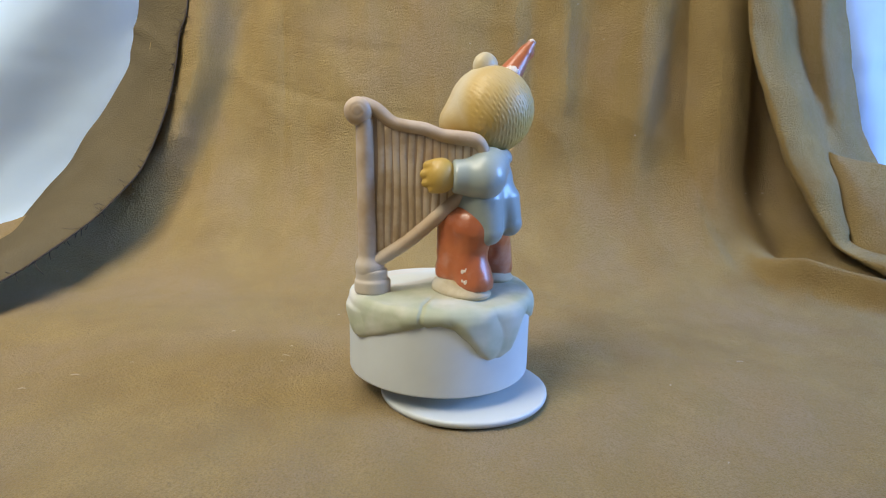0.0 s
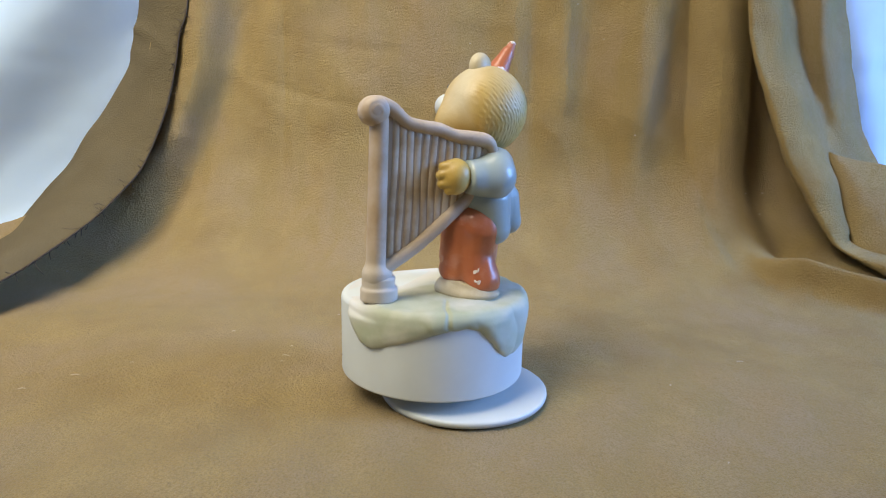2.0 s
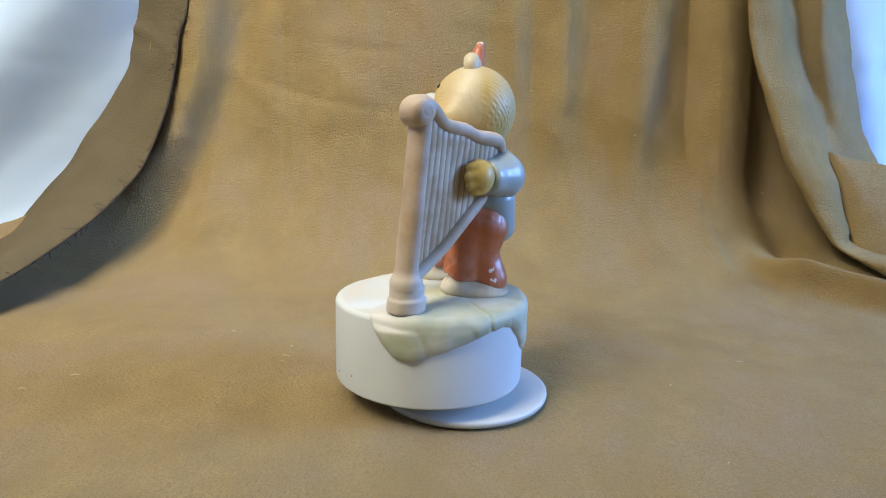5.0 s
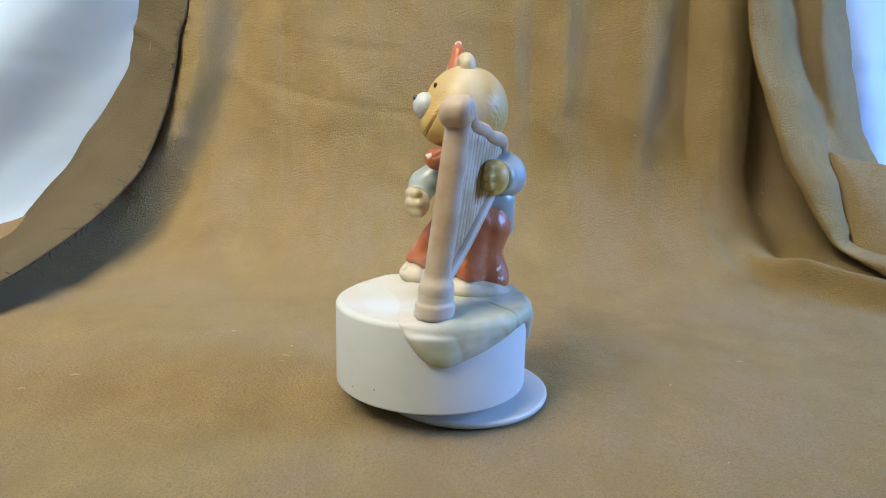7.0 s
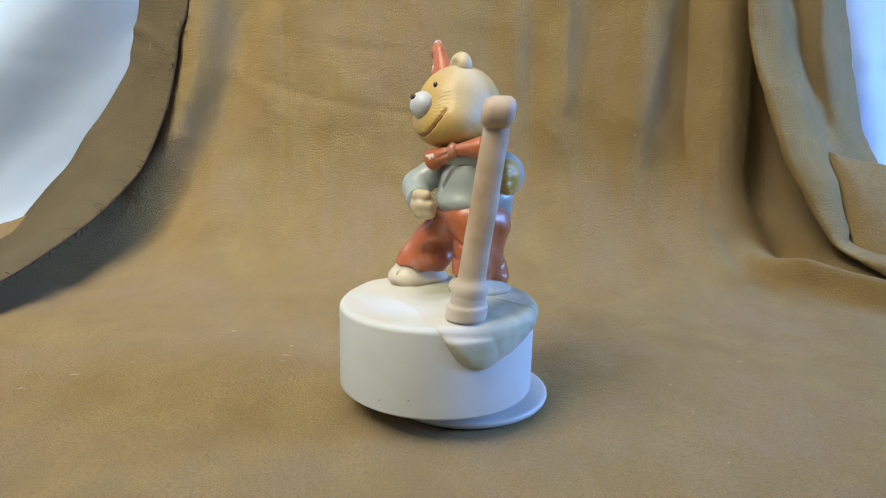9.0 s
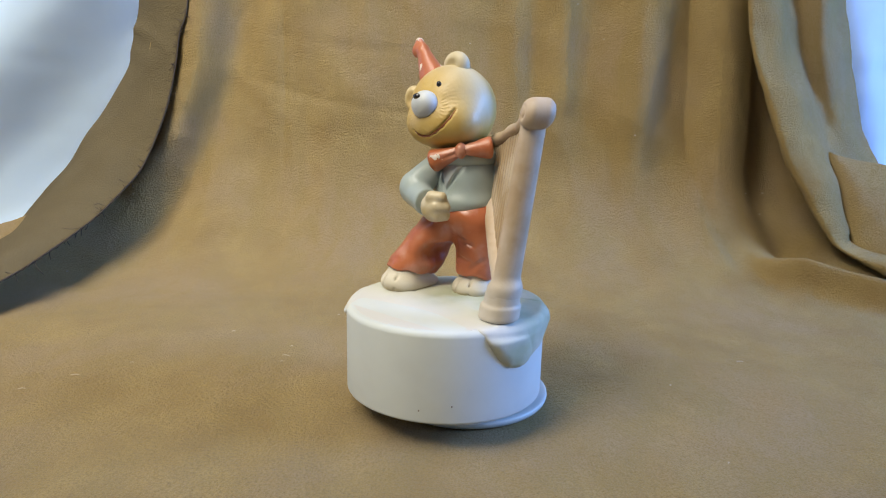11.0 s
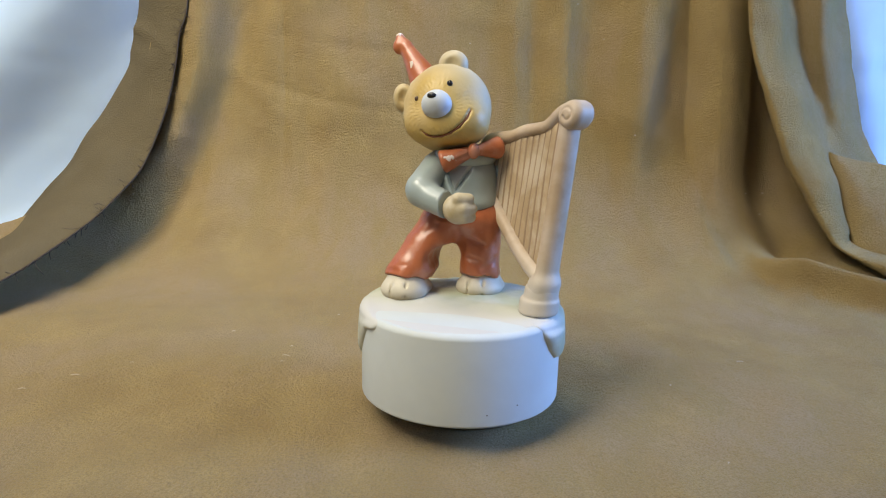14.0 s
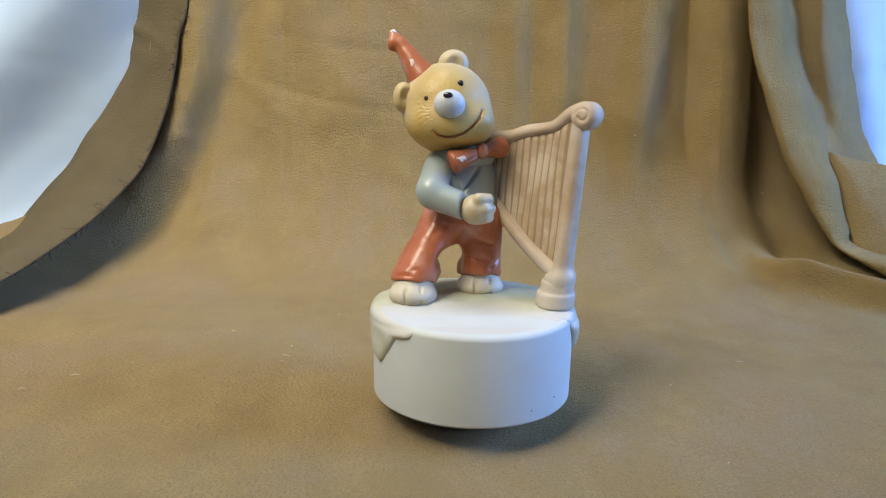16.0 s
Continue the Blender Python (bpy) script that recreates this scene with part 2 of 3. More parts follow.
# folds that run up the cloth: v along it, x of the crest, widths to either side, height, fades below and above
FOLDS = (
    ((0.22, 0.286, 0.327, 0.392, 0.455, 0.70), (-0.306, -0.282, -0.261, -0.240, -0.235, -0.234), 0.030, 0.016, 0.018, 0.21, 0.31),
    ((0.234, 0.295, 0.38, 0.455, 0.70), (-0.276, -0.258, -0.222, -0.202, -0.195), 0.014, 0.022, -0.007, 0.19, 0.28),
    ((0.28, 0.34, 0.46, 0.70), (0.078, 0.080, 0.081, 0.08), 0.018, 0.0070, 0.0052, 0.28, 0.42),
    ((0.28, 0.34, 0.46, 0.70), (0.098, 0.102, 0.106, 0.105), 0.016, 0.022, -0.0060, 0.28, 0.42),
    ((0.27, 0.34, 0.41, 0.46, 0.70), (0.134, 0.142, 0.150, 0.153, 0.165), 0.026, 0.018, 0.0145, 0.25, 0.38),
    ((0.27, 0.34, 0.41, 0.46, 0.70), (0.182, 0.184, 0.186, 0.186, 0.19), 0.018, 0.012, -0.010, 0.25, 0.38),
    ((0.20, 0.27, 0.34, 0.46, 0.70), (0.212, 0.212, 0.210, 0.207, 0.21), 0.014, 0.034, 0.0170, 0.22, 0.32),
    ((0.20, 0.27, 0.34, 0.46, 0.70), (0.264, 0.270, 0.276, 0.279, 0.279), 0.034, 0.060, -0.036, 0.22, 0.31),
    ((0.19, 0.208, 0.251, 0.30, 0.34), (0.213, 0.2082, 0.199, 0.188, 0.180), 0.016, 0.008, 0.0060, 0.19, 0.23),
    ((0.24, 0.30, 0.40, 0.70), (0.236, 0.239, 0.242, 0.242), 0.005, 0.006, 0.0016, 0.23, 0.30),
    ((0.24, 0.30, 0.40, 0.70), (0.118, 0.122, 0.127, 0.13), 0.006, 0.008, -0.0022, 0.26, 0.34),
    ((0.26, 0.34, 0.46, 0.70), (-0.166, -0.167, -0.170, -0.17), 0.0030, 0.0030, -0.0011, 0.26, 0.32),
    ((0.26, 0.34, 0.46, 0.70), (-0.094, -0.096, -0.098, -0.10), 0.020, 0.012, 0.0024, 0.26, 0.38),
    ((0.26, 0.34, 0.46, 0.70), (-0.02, -0.022, -0.025, -0.03), 0.020, 0.025, 0.0026, 0.26, 0.38),
    ((0.26, 0.34, 0.46, 0.70), (0.036, 0.038, 0.036, 0.03), 0.012, 0.009, 0.0035, 0.28, 0.40),
    ((0.26, 0.34, 0.46, 0.70), (0.052, 0.053, 0.053, 0.05), 0.008, 0.010, -0.0030, 0.28, 0.40),
)
# low folds that run across it: x along, v of the crest, widths before and behind, height
RUCKS = (
    ((0.230, 0.242, 0.259, 0.278, 0.31, 0.60), (0.222, 0.212, 0.201, 0.186, 0.158, 0.0), 0.012, 0.018, 0.021, 0.222, 0.262),
    ((-0.30, -0.24, -0.18, -0.12), (0.052, 0.078, 0.105, 0.13), 0.030, 0.020, 0.0030, -0.50, -0.10),
    ((-0.21, -0.144, -0.088, -0.03), (0.392, 0.371, 0.361, 0.356), 0.0032, 0.0036, -0.0013, 0, 0),
    ((-0.22, -0.17, -0.12, -0.05), (0.432, 0.425, 0.416, 0.410), 0.0028, 0.0030, -0.0009, 0, 0),
    ((0.02, 0.10, 0.20, 0.30), (-0.01, 0.015, 0.010, -0.02), 0.020, 0.035, 0.0016, 0, 0),
)


def folds(x, v):
    """How far the cloth stands off its profile."""
    up = smooth(0.10, 0.30, v)
    h = 0.0028 * noise.noise((x * 13, v * 9, 1.0)) + 0.0016 * noise.noise((x * 42, v * 34, 5.0)) + 0.0005 * noise.noise((x * 110, v * 95, 3.0)) + 0.0001 * noise.noise((x * 260, v * 240, 7.0))
    h += up * 0.0030 * noise.noise((x * 26 + v * 5, v * 5, 9.0))
    # slanting creases
    k = 1 - abs(noise.noise((x * 14 + v * 7, v * 9 - x * 4, 12.0))) * 5.0
    h += 0.0009 * smooth(0.12, 0.30, v) * max(0.0, k) ** 2
    for vs, xs, wl, wr, amp, f0, f1 in FOLDS:
        d = x - lerp(v, vs, xs)
        h += amp * smooth(f0, f1, v) * math.exp(-(d / (wl if d < 0 else wr)) ** 2)
    for xs, vs, wf, wb, amp, f0, f1 in RUCKS:
        d = v - lerp(x, xs, vs)
        side = smooth(f0, f1, x) if f0 > 0 else smooth(-f0, -f1, -x) if f0 < -0.4 else smooth(xs[0], xs[0] + 0.03, x) * (1 - smooth(xs[-1] - 0.03, xs[-1], x)) if f0 == 0 else 1
        if f0 < -0.4:
            side = 1 - smooth(-0.18, -0.12, x)
        h += amp * side * math.exp(-(d / (wf if d < 0 else wb)) ** 2)
    # a hollow under the heavy fold
    h -= 0.026 * math.exp(-((x - 0.276) / 0.020) ** 2 - ((v - 0.250) / 0.017) ** 2)
    # the corner on the left curls up off the table
    h += 0.022 * smooth(0.27, 0.40, -x) * smooth(0.06, 0.16, v) * (1 - smooth(0.28, 0.36, v))
    return h


EDGE_V = (-0.6, 0.06, 0.165, 0.225, 0.265, 0.306, 0.354, 0.392, 0.455, 0.70)
EDGE_L = (-0.60, -0.55, -0.42, -0.38, -0.355, -0.332, -0.306, -0.292, -0.280, -0.280)
EDGE_R = (0.60, 0.60, 0.40, 0.365, 0.355, 0.340, 0.322, 0.306, 0.297, 0.290)


def grid_faces(nu, nv):
    return [(j * (nu + 1) + i, j * (nu + 1) + i + 1, (j + 1) * (nu + 1) + i + 1, (j + 1) * (nu + 1) + i) for j in range(nv) for i in range(nu)]


def thick(ob, t):
    m = ob.modifiers.new("thickness", "SOLIDIFY")
    m.thickness, m.offset = t, -1
    return ob


def cloth_sheet():
    verts = []
    nx, nv = 430, 330
    for j in range(nv + 1):
        v = -0.50 + 1.12 * j / nv
        l, r = lerp(v, EDGE_V, EDGE_L), lerp(v, EDGE_V, EDGE_R)
        y, z, ny, nz = sweep(v)
        for i in range(nx + 1):
            x = l + (r - l) * i / nx
            h = folds(x, v)
            verts.append((x, y + ny * h, z + nz * h + 0.0003))
    return mesh("backdrop_cloth", verts, grid_faces(nx, nv), SUEDE)


cloth = tagged(new("backdrop_cloth", cloth_sheet()), "brown suede cloth swept from the table up into a backdrop", "cloth")


def curve_at(pts, t):
    """A point of a smooth curve through pts, t from 0 to 1."""
    f = t * (len(pts) - 1)
    i = min(int(f), len(pts) - 2)
    u = f - i
    p0, p1, p2, p3 = (Vector(pts[min(max(k, 0), len(pts) - 1)]) for k in (i - 1, i, i + 1, i + 2))
    return 0.5 * (2 * p1 + (p2 - p0) * u + (2 * p0 - 5 * p1 + 4 * p2 - p3) * u * u + (3 * p1 - p0 - 3 * p2 + p3) * u ** 3)


def flap(name, a, b, bulge, material, label, rough=0.0012, nu=50, nv=110):
    """A sheet from the edge a to the edge b; bulge(s, t) is how far it stands out to the front and up."""
    verts = []
    for j in range(nv + 1):
        t = j / nv
        p, q = curve_at(a, t), curve_at(b, t)
        for i in range(nu + 1):
            s = i / nu
            o = p.lerp(q, s)
            y, z = bulge(s, t)
            k = rough * noise.noise(o * 30) * (1 if 0 < i else 0.5)
            verts.append(o + Vector((0, y - k, z + k)))
    return thick(part(name, mesh(name, verts, grid_faces(nu, nv), material), cloth, label), 0.0010)


FRAY = [(-0.242, 0.2858, 0.3192), (-0.247, 0.2758, 0.2256), (-0.2545, 0.2727, 0.1976), (-0.2574, 0.2666, 0.1685), (-0.2635, 0.2551, 0.1299), (-0.2728, 0.2323, 0.0875), (-0.2807, 0.2057, 0.0649), (-0.2871, 0.1804, 0.0488), (-0.294, 0.145, 0.034), (-0.294, 0.09, 0.022), (-0.31, 0.03, 0.01)]
CREASE = [(-0.303, 0.310, 0.320), (-0.308, 0.310, 0.232), (-0.314, 0.310, 0.202), (-0.319, 0.310, 0.186), (-0.324, 0.310, 0.169), (-0.346, 0.300, 0.129), (-0.358, 0.287, 0.104), (-0.367, 0.275, 0.083),
          (-0.381, 0.245, 0.050), (-0.387, 0.210, 0.026), (-0.42, 0.13, 0.006)]
flap("flap", FRAY, CREASE, lambda s, t: (-0.004 * math.sin(math.pi * s) - 0.003 * math.exp(-((t - 0.28 + 0.1 * s) / 0.03) ** 2) * s, 0.004 * math.sin(math.pi * s)), SUEDE_BACK_DIM, "turned-over edge of the cloth, matt, its dimness put into a darker colour")
UNDER = [(0.2573, 0.318, 0.3276), (0.2658, 0.315, 0.2678), (0.2703, 0.312, 0.2013), (0.2892, 0.305, 0.1424), (0.3033, 0.298, 0.1028), (0.3182, 0.285, 0.069), (0.3278, 0.27, 0.0438), (0.3298, 0.25, 0.0302), (0.3444, 0.225, 0.01)]
RIDGE = [(0.219, 0.285, 0.316), (0.2244, 0.278, 0.2585), (0.2271, 0.262, 0.1952), (0.2432, 0.25, 0.1402), (0.2561, 0.243, 0.1044), (0.2728, 0.236, 0.0734), (0.2881, 0.228, 0.0473), (0.2987, 0.22, 0.0343), (0.3225, 0.2, 0.0178)]
CREST = [(0.2277, 0.281, 0.3147), (0.2332, 0.273, 0.2573), (0.2351, 0.258, 0.193), (0.2524, 0.243, 0.1403), (0.2659, 0.236, 0.105), (0.2818, 0.229, 0.0744), (0.2939, 0.223, 0.0492), (0.2999, 0.216, 0.0343), (0.3267, 0.195, 0.0236)]
BROW = [(0.241, 0.288, 0.3172), (0.2467, 0.281, 0.2594), (0.2541, 0.266, 0.1908), (0.2727, 0.255, 0.1409), (0.2857, 0.248, 0.1049), (0.2989, 0.241, 0.0735), (0.3068, 0.233, 0.0488), (0.3083, 0.226, 0.0353), (0.3379, 0.206, 0.0258)]
VALLEY = [(0.2688, 0.312, 0.3256), (0.2764, 0.309, 0.2665), (0.2876, 0.305, 0.1959), (0.3078, 0.299, 0.1426), (0.3168, 0.287, 0.1037), (0.3246, 0.272, 0.0707), (0.3253, 0.258, 0.0481), (0.3259, 0.248, 0.0354), (0.363, 0.23, 0.0259)]
PANEL = [(0.2863, 0.3, 0.3215), (0.2946, 0.298, 0.264), (0.3056, 0.297, 0.1952), (0.3276, 0.303, 0.1431), (0.347, 0.305, 0.1035), (0.3593, 0.3, 0.0684), (0.3643, 0.29, 0.0441), (0.3675, 0.28, 0.0306), (0.3983, 0.26, 0.0229)]
OUTER = [(0.3153, 0.33, 0.332), (0.327, 0.33, 0.2721), (0.3447, 0.332, 0.2), (0.3606, 0.332, 0.1445), (0.3795, 0.328, 0.1032), (0.4028, 0.32, 0.0673), (0.4206, 0.31, 0.0425), (0.441, 0.3, 0.029), (0.4749, 0.29, 0.0189)]
ROLL_TOP = [(0.3087, 0.292, 0.1122), (0.3152, 0.28, 0.1079), (0.329, 0.275, 0.1041), (0.3541, 0.27, 0.0987), (0.4123, 0.262, 0.0836), (0.4988, 0.25, 0.0544)]
ROLL_MID = [(0.3153, 0.27, 0.0804), (0.3174, 0.256, 0.0747), (0.3302, 0.246, 0.0714), (0.3542, 0.24, 0.0658), (0.4044, 0.232, 0.05), (0.4768, 0.22, 0.027)]
ROLL_FRONT = [(0.3184, 0.25, 0.0444), (0.3162, 0.236, 0.0397), (0.3274, 0.226, 0.0372), (0.3492, 0.218, 0.0326), (0.3975, 0.21, 0.0178), (0.4659, 0.2, -0.0088)]
ROLL_LOW = [(0.3174, 0.24, 0.0299), (0.3164, 0.226, 0.0225), (0.3243, 0.216, 0.0167), (0.3421, 0.208, 0.0083), (0.3909, 0.2, -0.0115), (0.4637, 0.19, -0.0416)]


def loft(name, curves, material, label, nu, nv, rough):
    """A sheet that runs smoothly over several edges side by side."""
    verts = []
    for j in range(nv + 1):
        row = [curve_at(c, j / nv) for c in curves]
        for i in range(nu + 1):
            o = curve_at(row, i / nu)
            k = rough * (noise.noise(o * 28) + 0.5 * noise.noise(o * 70))
            verts.append(o + Vector((0.3 * k, -k, 0.5 * k)))
    return thick(part(name, mesh(name, verts, grid_faces(nu, nv), material), cloth, label), 0.0010)


loft("flap", (UNDER, RIDGE, CREST, BROW, VALLEY, PANEL, OUTER), SUEDE, "heavy fold of the cloth hanging forward", 120, 150, 0.0022)
loft("flap", (ROLL_TOP, ROLL_MID, ROLL_FRONT, ROLL_LOW), SUEDE, "rolled lower fold of the cloth", 60, 90, 0.0022)

# frayed threads along the cut edge
fv, ff = tube_path([curve_at(FRAY, t) + Vector((0.0002, -0.0004, 0)) for t in np.linspace(0.02, 0.98, 120)], 0.0007, 6)
rng = random.Random(4)
for k in range(110):
    t = rng.uniform(0.08, 0.95)
    p = curve_at(FRAY, t)
    long = rng.uniform(0.003, 0.007) * (2.4 if k % 13 == 0 else 1)
    d = Vector((rng.uniform(-0.8, 0.8), -0.5, rng.uniform(-0.9, 0.4))).normalized()
    c = Vector((rng.uniform(-0.5, 0.5), 0, rng.uniform(-0.5, 0.5)))
    v2, f2 = tube_path([p, p + d * long * 0.5, p + d * long + c * long * 0.6], 0.00028, 4)
    ff += [tuple(i + len(fv) for i in f) for f in f2]
    fv += v2
part("frayed_edge", mesh("frayed_edge", fv, ff, THREAD), cloth, "dark frayed threads along the cut edge")


def white_sheet(a, b, label, phase, slant):
    """A hanging sheet whose plan runs from a to b."""
    verts = []
    nx, nz = 100, 90
    for j in range(nz + 1):
        z = 0.75 * j / nz
        for i in range(nx + 1):
            x, y = a[0] + (b[0] - a[0]) * i / nx, a[1] + (b[1] - a[1]) * i / nx
            k = x * 0.8 + z * slant
            d = 0.006 * math.sin(k * 30 + phase) + 0.024 * noise.noise((k * 16, z * 2.2 - x, phase)) + 0.006 * noise.noise((k * 45, z * 4, phase + 3)) + 0.002 * noise.noise((x * 60, z * 50, phase))
            verts.append((x, y + d - 0.06 * math.exp(-z / 0.05), z))
    return thick(tagged(new("white_sheet", mesh("white_sheet", verts, grid_faces(nx, nz), SHEET_BLUE_LIT)), label, "sheet"), 0.0008)


white_sheet((-0.90, 0.08), (-0.20, 0.67), "white cotton sheet hanging in soft slanting folds behind the brown cloth", 0.5, -0.45)
white_sheet((0.20, 0.48), (1.0, 0.44), "white cotton sheet hanging smoothly behind the brown cloth", 2.0, 0.2)

# lint on the cloth
fv, ff = [], []
for x, y, a, l, w in ((-0.189, 0.0, 0.1, 0.0020, 0.0003), (-0.203, -0.017, 0.2, 0.0015, 0.0003), (-0.170, 0.017, 0.1, 0.0009, 0.0003), (-0.097, 0.040, -0.3, 0.0024, 0.00025), (-0.138, 0.071, 0.2, 0.0010, 0.0003),
                      (-0.083, 0.169, 0.1, 0.0020, 0.0003), (0.150, 0.050, 0.1, 0.0018, 0.0003), (0.232, 0.217, 0.4, 0.0008, 0.0004), (0.238, 0.210, 0.1, 0.0010, 0.0005), (0.123, 0.161, 0.4, 0.0009, 0.0003),
                      (0.101, 0.013, 0.8, 0.0006, 0.0003), (0.102, -0.054, 1.0, 0.0006, 0.0003), (-0.083, 0.110, 0.3, 0.0008, 0.0003), (-0.098, 0.054, 0.1, 0.0010, 0.00025), (-0.096, 0.030, 0.1, 0.0012, 0.0002)):
    z = folds(x, y) + 0.0009
    d, n = Vector((math.cos(a), math.sin(a), 0)) * l, Vector((-math.sin(a), math.cos(a), 0)) * w
    v2, f2 = tube_path([Vector((x, y, z)) - d, Vector((x, y, z + 0.0003)) + n, Vector((x, y, z)) + d], w * 0.75, 5)
    ff += [tuple(i + len(fv) for i in f) for f in f2]
    fv += v2
for x, u in ((0.14, 0.342), (0.24, 0.296), (0.26, 0.286), (0.269, 0.305), (-0.003, 0.42), (0.089, 0.455), (-0.291, 0.272), (-0.308, 0.176), (0.268, 0.305), (0.113, 0.426)):
    y, z, ny, nz = sweep(u)
    h = folds(x, u) + 0.0008
    p = Vector((x, y + ny * h, z + nz * h))
    v2, f2 = tube_path([p - Vector((0.0008, 0, 0)), p + Vector((0, -0.0003, 0.0003)), p + Vector((0.0007, 0, 0.0003))], 0.0004, 5)
    ff += [tuple(i + len(fv) for i in f) for f in f2]
    fv += v2
tagged(new("lint", mesh("lint", fv, ff, LINT)), "tiny pale lint flecks scattered on the brown cloth", "lint", kind="stuff")

# ---- the musical figurine ----
foot = new("swivel_foot")
tagged(foot, "round white plastic foot with a short steel pin", "music box foot")
part("foot_plate", mesh("foot_plate", *lathe([(0.0001, 0.0004), (0.0366, 0.0004), (0.0380, 0.0012), (0.0387, 0.0022), (0.0389, 0.0030), (0.0388, 0.0038), (0.0382, 0.0042), (0.0370, 0.0043), (0.0001, 0.0043)]), PLASTIC), foot)
part("pin", mesh("pin", *lathe(rounded(0.006, 0.0025, 0.0145, 0.0004, 0.0004), 24), STEEL), foot)

figurine = new("musical_figurine")
tagged(figurine, "ceramic music box, bear playing a harp on a white drum", "music box")


def solid(name, f, lo, hi, h, material, parent, label=""):
    return part(name, mesh(name, *surface(f, lo, hi, h), material), parent, label)


def drum_profile(p):
    r = np.sqrt(p[0] ** 2 + p[1] ** 2)
    dx, dz = r - 42.5 + 2.2, np.abs(p[2] - 18.2 - 0.005 * p[0] + 0.008 * p[1]) - 18.2 + 2.2
    return np.sqrt(np.maximum(dx, 0) ** 2 + np.maximum(dz, 0) ** 2) + np.minimum(np.maximum(dx, dz), 0) - 2.2


v, f = lathe(rounded(0.0427, -0.0009, 0.0364, 0.0013, 0.0024, 8), 128)
v = [(x, y, z + 0.005 * x - 0.015 * y * (1 - z / 0.0364)) for x, y, z in v]
drum = part("drum", mesh("drum", v, f, BISQUE), figurine, "plain white bisque drum")

HEM_A = (-180, -172, -164, -153, -145, -138, -129, -123, -118, -48, -42, -33, -27, -20, -13, -6, 2, 14, 37, 50, 58, 66, 72, 79, 88, 95, 101, 106, 112, 124, 140, 155, 168, 180)
HEM_Z = (24, 20, 18, 17, 23, 30, 32, 35, 44, 44, 39, 37, 32.5, 24.5, 20, 19.5, 20.5, 24, 29, 30.5, 28.5, 23.5, 17.6, 14.2, 13.8, 16.5, 22.5, 28, 30, 26, 22, 26, 27, 24)


def moss(x, y, z):
    p = (x, y, z)
    a = np.degrees(np.arctan2(y, x))
    r = np.sqrt(x * x + y * y)
    hem = np.interp(a, HEM_A, HEM_Z)
    top = y + 17.5 + 0.004 * x * x - 0.8 * np.sin(x / 9.0 + 1.0)
    bare = np.clip((12.0 - np.abs(a + 83) * 0.3), -16, 8)
    top = np.where(r > 36, top + (-bare * 1.0 - top) * np.clip((r - 36) / 6, 0, 1), top)
    inner = np.clip(top / 14, 0, 1)
    drip = np.clip((36 - z) / 4, 0, 1)
    fade = np.clip(np.maximum(inner, drip), 0, 1)
    full = 1.7 + (0.55 + 0.35 * drip) * ripple(p, 5.0) + 0.3 * ripple(p, 2.2, 3.0) + 0.9 * drip * np.clip((z - hem) / 5, 0, 1) + 1.1 * np.clip((y + 12) / 20, 0, 1) * np.clip((40 - r) / 8, 0, 1)
    vein = np.abs(np.sin(a / 9.0 + 0.4 * np.sin(z / 5.0))) ** 0.5
    crack = np.exp(-((a - 41 + 1.6 * np.sin(z * 0.4 + r * 0.3)) / 1.1) ** 2) * np.clip((r - 24) / 6, 0, 1)
    full = full - 0.8 * (1 - vein) * drip - 0.95 * crack
    full = full * (1 - 0.42 * drip * np.exp(-((a + 160) / 24) ** 2))
    shell = drum_profile(p) - full * fade + 0.25 * (1 - fade)
    side = np.where(r < 40.0, -6.0, hem + 0.5 * ripple(p, 2.6, 1.0) - z)
    return -join(-shell, -np.where((a > -121) & (a < -45) & (r > 41.5), 1.5, side * 0.75), 2.4)


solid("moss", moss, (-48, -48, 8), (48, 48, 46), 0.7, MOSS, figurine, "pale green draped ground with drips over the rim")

# bear
HEAD = (-13.0, 17.0, 119.0)


def head_shape(x, y, z):
    p = (x, y, z)
    d = ball(p, HEAD, (19.3, 18.8, 19.2))
    d = join(d, ball(p, (-11.0, 4.5, 112.5), (11.5, 8.5, 8.5)), 5)
    d = join(d, ball(p, (-20.5, 8.0, 112.5), (7.5, 8, 7)), 5)
    d = join(d, ball(p, (0.0, 9.0, 113.0), (7, 8, 8)), 5)
    return d


def on_head(x, z, deep=0.0):
    """The point of the face straight behind (x, z)."""
    ys = np.linspace(-14, 16, 241)
    d = head_shape(np.full_like(ys, x), ys, np.full_like(ys, z))
    return (x, float(ys[np.argmax(d < deep)]), z)


smile = [on_head(x, z) for x, z in ((-18.4, 109.4), (-16.5, 107.9), (-13.5, 107.2), (-9.8, 107.5), (-6.0, 109.0), (-2.6, 111.6), (0.2, 115.0), (1.4, 118.2))]


